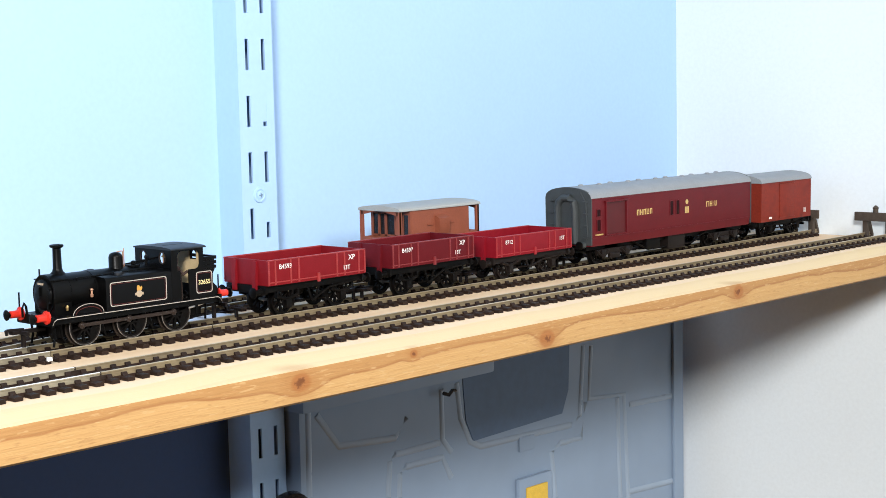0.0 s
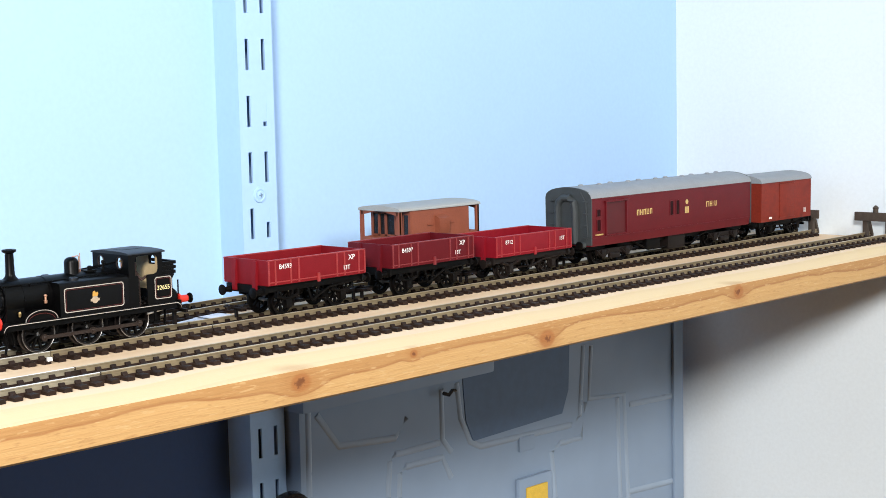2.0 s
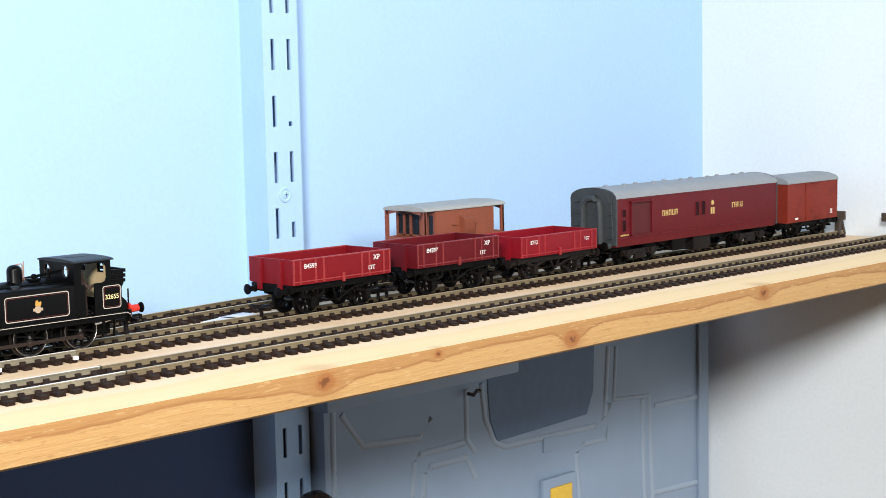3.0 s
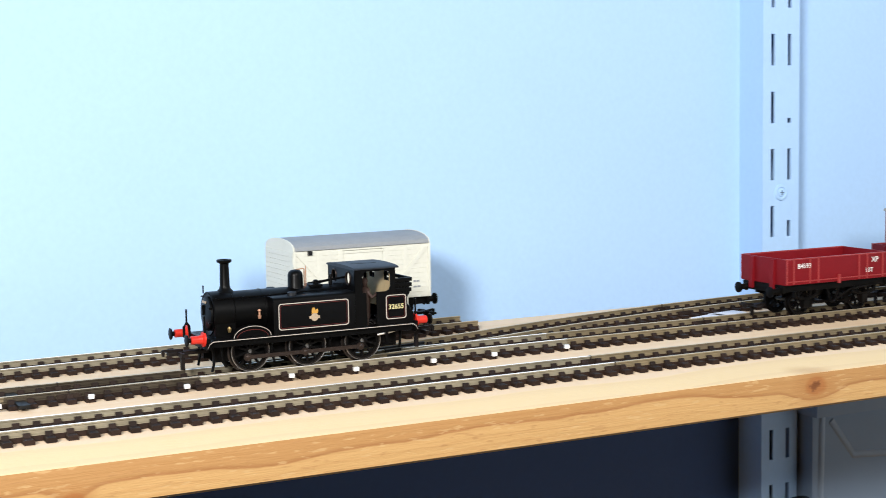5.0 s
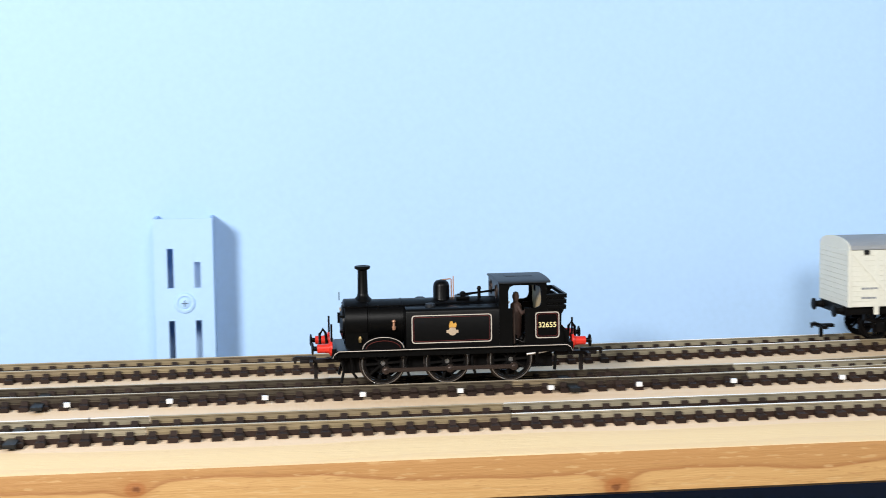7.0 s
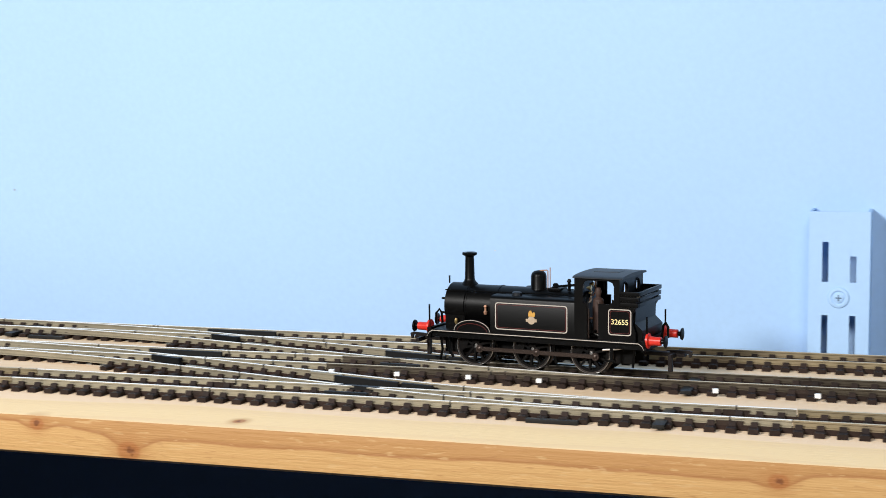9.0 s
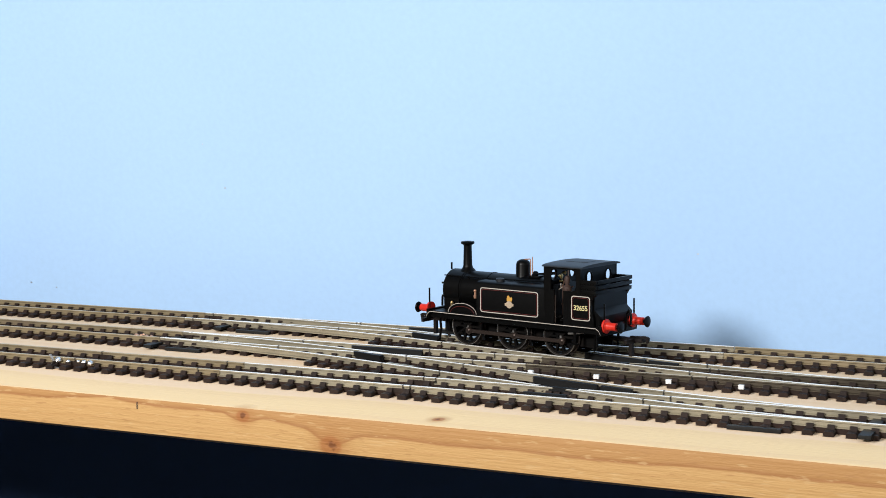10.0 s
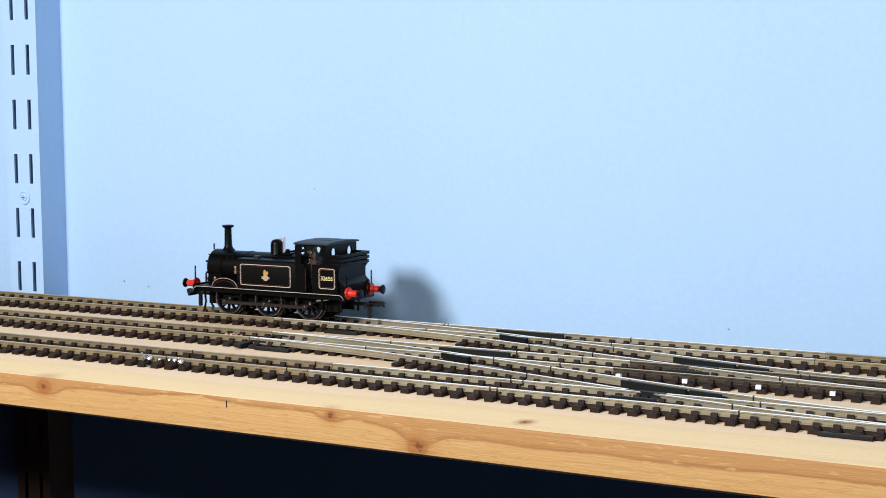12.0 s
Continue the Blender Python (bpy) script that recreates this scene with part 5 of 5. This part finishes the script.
    tube(fittings, [(20.8, -7.0 + 0.9 * math.cos(a), 28.2 + 0.9 * math.sin(a)) for a in (math.pi * k / 6 for k in range(13))], 0.22, 6)
    tube(fittings, [(19.4, -2.0, 28.0), (21.2, -2.2, 30.5), (21.2, -2.4, 35.5)], 0.3)
    tube(fittings, [(19.6, -5.0, 20.6), (21.8, -6.2, 20.8)], 0.5)
    part("cab_fittings", fittings, COPPER, P)
    gauges = shape((lathe, [(19.2, 0.2), (20.9, 1.25), (21.1, 1.1), (21.2, 0.2)], (0, -7.2, 32.4), "x", 14), (lathe, [(19.2, 0.2), (20.9, 0.9), (21.1, 0.2)], (0, -4.0, 33.6), "x", 12),
                   (box, 20.2, 21.0, -8.0, -6.2, 30.2, 30.9, 0.1))
    part("gauge", gauges, BRASS, P, "small brass gauges on the backhead")
    part("regulator_lever", shape((tube, [(20.6, -6.4, 26.8), (21.6, -9.0, 29.4)], 0.28, 6), (tube, [(20.8, -9.2, 27.2), (21.4, -7.6, 27.9)], 0.22, 6)), LINE_CREAM, P, "pale control levers")
    coal = bmesh.new()
    crng = random.Random(5)
    for k in range(26):
        r = crng.uniform(0.7, 1.3)
        cx, cy = crng.uniform(22, 30), crng.uniform(-12.5, -4)
        lathe(coal, [(-r * 0.8, r * 0.4), (-r * 0.2, r), (r * 0.5, r * 0.7), (r * 0.8, r * 0.2)], (cx, cy, fp + 1.2 + crng.uniform(0, 2.2)), "z", 5)
    part("coal", coal, CHASSIS, P, "dark coal on the cab floor")
    top = bmesh.new()
    tube(top, [(4, -3, 31.4), (8, -3.2, 32.2), (17, -3.4, 33.4)], 0.4)
    tube(top, [(3.5, 2.5, 31.2), (17, 3.2, 32.2)], 0.4)
    lathe(top, [(30.4, 1.1), (32.6, 1.1), (33.0, 0.6)], (5.0, -2.0, 0), "z", 12)
    lathe(top, [(30.4, 0.7), (33.6, 0.6), (34.0, 0.9), (35.0, 0.5)], (11.0, -3.2, 0), "z", 12)
    box(top, 2.5, 7.5, -3.6, 3.6, 30.2, 31.2, 0.3)
    part("top_fittings", top, LOCO_BLACK, P)
    # buffer beams
    for s in (-1, 1):
        part("buffer_beam", shape((box, min(s * 43.0, s * 44.6), max(s * 43.0, s * 44.6), -15.2, 15.2, fp - 3.0, fp + 1.2, 0.2)), LOCO_BLACK, P)
        for y in (-11.5, 11.5):
            part("buffer_shank", shape((lathe, [(s * 44.4, 2.9), (s * 45.2, 2.9), (s * 45.3, 2.2), (s * 45.5, 2.2), (s * 45.6, 1.8), (s * 47.4, 1.6), (s * 49.8, 1.6), (s * 50.0, 0.8)], (0, y, fp + 1.0), "x", 18)), RED, P, "red buffer shank")
            part("buffer_head", shape((lathe, [(s * 49.6, 0.9), (s * 51.0, 0.9), (s * 51.2, 2.15), (s * 51.7, 2.35), (s * 52.0, 1.4)], (0, y, fp + 1.0), "x", 18)), LOCO_BLACK, P)
        pipe = bmesh.new()
        x = s * 45.6
        tube(pipe, [(x, 3.6, fp - 2), (x + s * 0.6, 3.6, fp + 4.6), (x + s * 1.6, 3.4, fp + 6.2), (x + s * 2.8, 3.0, fp + 4.4), (x + s * 2.8, 2.8, fp + 0.4)], 0.55)
        for y in (-12.6, 12.6):
            tube(pipe, [(x - s * 1.0, y, fp + 1.4), (x - s * 1.0, y, fp + 10.0)], 0.38)
        part("brake_pipe", pipe, LOCO_BLACK, P, "black vacuum pipe and lamp irons")
        bm = bmesh.new()
        z = 8.4
        box(bm, min(s * 40, s * 56), max(s * 40, s * 56), -1.6, 1.6, z - 0.8, z + 0.6, 0.15)
        box(bm, s * 52 - 0.6, s * 52 + 0.6, -7.2, 7.2, z - 1.0, z + 0.6)
        prism(bm, [(s * 50, z + 0.6), (s * 50, z + 1.4), (s * 57.5, z + 1.7), (s * 58.6, z + 1.2), (s * 58.2, z - 0.9), (s * 57.4, z - 0.9), (s * 57.2, z + 0.6)], "y", -0.55, 0.55)
        box(bm, s * 50.2 - 0.7, s * 50.2 + 0.7, -0.8, 0.8, 1.6, z)
        part("coupling", bm, CHASSIS_WORN, P, "black tension-lock coupling")
    for y in (-8.6, 8.6):
        for pts in ([(-41, y, fp - 2), (-40.2, y, 5.5), (-41.2, y, 1.2)], [(-37.5, y, fp - 2), (-37.0, y, 5.0), (-35.4, y, 2.6)], [(39, y, fp - 2), (38.4, y, 3.5)]):
            part("guard_iron", shape((tube, pts, 0.55)), LOCO_BLACK, P)
    for x in (-16.6, 8.0):
        for y in (-9.8, 9.8):
            part("brake_hanger", shape((tube, [(x, y, fp - 0.4), (x - 1.0, y, 8.0), (x + 0.4, y, 3.0)], 0.55)), LOCO_BLACK, P)
    # driver: one plain small figure
    fig = bmesh.new()
    lathe(fig, [(fp + 0.6, 1.9), (20, 2.1), (25, 2.3), (28.4, 2.0), (29.2, 0.9), (29.8, 1.0), (31.2, 1.35), (32.6, 1.0), (33.0, 0.3)], (24.2, -8.0, 0), "z", 12)
    tube(fig, [(24.6, -9.6, 27.4), (26.2, -11.2, 25.2), (27.6, -12.6, 26.6)], 0.75, 8)
    part("driver_figure", fig, FIGURE, P, "small plain painted figure")
    # driving wheels with spokes, tyres and crank pins
    wheels = []
    for x in (-25.8, -2.0, 21.8):
        ws = new("driving_wheelset")
        ws.empty_display_size = 0.005
        ws.parent = base
        ws.matrix_basis = pose(x * MM, 0, 8.0 * MM)
        for s in (-1, 1):
            bm = bmesh.new()
            spoked(bm, 10, 1.9, 0.9, 6.4, 7.15, 0.42, min(s * 7.6, s * 9.0), max(s * 7.6, s * 9.0))
            part("wheel", bm, CHASSIS, ws)
            part("balance_weight", shape((prism, [(-6.0, -2.2), (-4.4, -4.6), (-3.1, -2.0), (-3.1, 2.0), (-4.4, 4.6), (-6.0, 2.2)], "y", min(s * 7.9, s * 9.1), max(s * 7.9, s * 9.1))), CHASSIS, ws)
            part("tyre", shape((lathe, [(s * 9.05, 7.1), (s * 9.15, 7.95), (s * 7.2, 8.0), (s * 7.0, 8.7), (s * 6.5, 8.5), (s * 6.5, 7.1), (s * 9.05, 7.1)], (0, 0, 0), "y", 36)), RIM, ws, "steel tyre")
            # thin bright ring added as the highlight along the tyre's lit face
            part("tyre_edge", shape((tube, [(7.75 * math.cos(math.pi * k / 18), s * 9.12, 7.75 * math.sin(math.pi * k / 18)) for k in range(37)], 0.13, 5)), STEEL, ws, "bright ring for the light on the tyre edge")
            part("crank_pin", shape((lathe, [(s * 9.0, 0.8), (s * 11.0, 0.8), (s * 11.2, 0.4)], (2.6, 0, 0), "y", 12)), ROD, ws)
        part("axle", shape((lathe, [(-8, 1.0), (8, 1.0)], (0, 0, 0), "y", 10)), STEEL, ws)
        wheels.append(ws)
    rods = []
    for s in (-1, 1):
        bm = bmesh.new()
        ya, yb = min(s * 9.7, s * 10.6), max(s * 9.7, s * 10.6)
        for xa, xb in ((-25.8, -2.0), (-2.0, 21.8)):
            prism(bm, [(xa, -0.75), (xb, -0.75), (xb, 0.75), (xa, 0.75)], "y", ya, yb)
        for x in (-25.8, -2.0, 21.8):
            lathe(bm, [(ya - 0.15, 1.5), (yb + 0.15, 1.5)], (x, 0, 0), "y", 14)
        rods.append(part("coupling_rod", bm, ROD, base, "dull steel coupling rod"))
    # the body stands narrower than its drawing; round fittings keep their section and only move in
    narrow = 0.88
    for ob in base.children:
        kind = ob.name.split(".")[0]
        if ob.type != "MESH" or kind in ("boiler", "smokebox", "smokebox_door", "boiler_band", "chimney", "dome", "frame_plate", "motor_block", "coupling_rod", "brake_hanger", "guard_iron", "clack_valve", "lubricator", "handrail", "backhead", "top_fittings", "coupling"):
            continue
        if kind == "number":
            ob.matrix_basis.translation.y *= narrow
        elif kind in ("buffer_shank", "buffer_head"):
            for v in ob.data.vertices:
                v.co.y -= math.copysign(11.5 * (1 - narrow) * MM, v.co.y)
        else:
            for v in ob.data.vertices:
                v.co.y *= narrow
    return base, wheels, rods


ENGINE, WHEELS, RODS = tank_engine()


# ---- under the shelf ----
def storage_case():
    base = thing("storage_case", "clouded grey plastic storage case with moulded ribs under the shelf", "storage box")
    y, x0, x1, zb, zt = 650.0, 562.0, 940.3, -331.5, -59.1
    part("body", shape((box, x0, x1, y, 678, zb, zt, 3.0)), TUB, base)
    part("lid", shape((box, x0 - 2, 723.7, y - 6, 678, zt - 13, zt - 0.5, 4.0)), TUB, base, "clouded plastic lid lip")
    part("panel", shape((prism, [(707.5, -114.8), (701.0, -100.5), (699.0, -80.1), (698.6, -58.3), (806.3, -62.0), (804.4, -96.9), (797.4, -112.2)], "y", y - 0.5, y + 0.2)), TUB_DARK, base, "dark blue panel on the case's front")
    for pts in [[(630.9, -135.1), (633.1, -113.9), (638.0, -110.0), (657.6, -110.2), (676.8, -109.9)], [(640.5, -137.2), (641.4, -122.6), (646.4, -119.4), (679.0, -119.7), (686.9, -134.6)], [(679.3, -77.0), (679.4, -108.6), (687.4, -118.0)], [(693.4, -74.9), (696.3, -97.8), (704.9, -114.7), (714.4, -119.4), (765.0, -120.5), (807.0, -121.8), (817.0, -116.8), (821.7, -68.8)], [(830.5, -70.1), (827.3, -107.0), (867.7, -110.3), (871.9, -186.8)], [(859.7, -111.5), (862.5, -184.4)], [(874.3, -118.8), (935.4, -121.3)], [(872.0, -182.6), (937.1, -186.3)], [(789.5, -168.8), (785.9, -136.8), (794.5, -132.5), (818.0, -132.9), (823.5, -108.7)], [(569.0, -69.8), (568.1, -121.8)], [(575.2, -75.2), (592.0, -96.5), (638.4, -100.0), (648.4, -89.5)]]:
        part("rib", shape((tube, [(x, y + 2.4, z) for x, z in pts], 3.3, 14)), TUB_RIB, base)
    part("latch", shape((box, 747.5, 782.2, y - 4, y, -182.6, -147.9, 2.0)), TUB, base)
    part("latch_pad", shape((box, 754.0, 775.7, y - 5.2, y - 3.9, -180.4, -154.4, 1.0)), YELLOW, base, "yellow latch pad")
    part("label_patch", shape((box, 751.8, 767.0, y - 1.2, y, -130.6, -120.8, 0.3)), TUB, base)
    part("edge_post", shape((box, x1 - 14, x1 - 2, y - 2.5, y, zb, zt - 2, 1.2)), TUB, base)


storage_case()
knob = thing("black_knob", "rounded black plastic knob on the shelf upright", "knob")
part("disc", shape((lathe, [(646, 11), (649, 14.5), (653, 15.5), (657, 14), (659.5, 9)], (555.4, 0, -131.6), "y", 32)), BLACK_PLASTIC, knob)
tagged(part("dark_hook", shape((tube, [(0, 0, 0), (4, -1, -1.5), (8, 0, 0.5), (11, 0, 0)], 1.2, 8)), BLACK_PLASTIC, None, "", pose(0.6738, 0.643, -0.0775)), "small dark hook on the case's lid rim", "hook")

# ---- movement ----
ENGINE_X = [(0.0, 388.3), (0.5, 387.9), (1.0, 386.9), (1.5, 379.5), (2.0, 365.7), (2.5, 347.9), (2.7, 340.2), (4.3, 262.2), (4.5, 251.7), (5.0, 226.6), (5.5, 196.2), (6.0, 158.7), (6.5, 114.6),
            (7.0, 67.7), (7.2, 48.6), (8.8, -119.2), (9.0, -139.9), (9.5, -190.2), (10.0, -238.4), (10.5, -287.4), (11.0, -336.4), (11.5, -383.4), (12.0, -426.0)]


def engine_x(t):
    ts, xs = [k[0] for k in ENGINE_X], [k[1] for k in ENGINE_X]
    i = min(max(int(np.searchsorted(ts, t, side="right")) - 1, 0), len(ts) - 2)

    def slope(j):
        if j == 0:
            return 0.0
        if j == len(ts) - 1:
            return (xs[-1] - xs[-2]) / (ts[-1] - ts[-2])
        return (xs[j + 1] - xs[j - 1]) / (ts[j + 1] - ts[j - 1])
    h = ts[i + 1] - ts[i]
    u = (t - ts[i]) / h
    return ((2 * u ** 3 - 3 * u * u + 1) * xs[i] + (u ** 3 - 2 * u * u + u) * h * slope(i) + (3 * u * u - 2 * u ** 3) * xs[i + 1] + (u ** 3 - u * u) * h * slope(i + 1))


def motions():
    body, turns = [], []
    for f in range(361):
        t = f / FPS
        x = engine_x(t)
        a, b = loco_line(x - 23.8), loco_line(x + 23.8)
        turn = math.degrees(math.atan2(b - a, 47.6))
        if -340 < x < -140:
            turn += 2.2 * math.sin(2 * math.pi * (x + 240) / 200)  # play of the wheels between the rails of the crossover
        body.append((t, pose(x * MM, (a + b) / 2 * MM, RAIL_TOP * MM, 0, 0, turn)))
        turns.append((t, 205 + (x - ENGINE_X[0][1]) / 8.0 * 180 / math.pi))
    walk(ENGINE, body)
    for ws, x in zip(WHEELS, (-25.8, -2.0, 21.8)):
        walk(ws, [(t, pose(x * MM, 0, 8.0 * MM, 0, a, 0)) for t, a in turns])
    for rod in RODS:
        walk(rod, [(t, pose(2.6 * math.cos(radians(a)) * MM, 0, (8.0 - 2.6 * math.sin(radians(a))) * MM)) for t, a in turns])


motions()
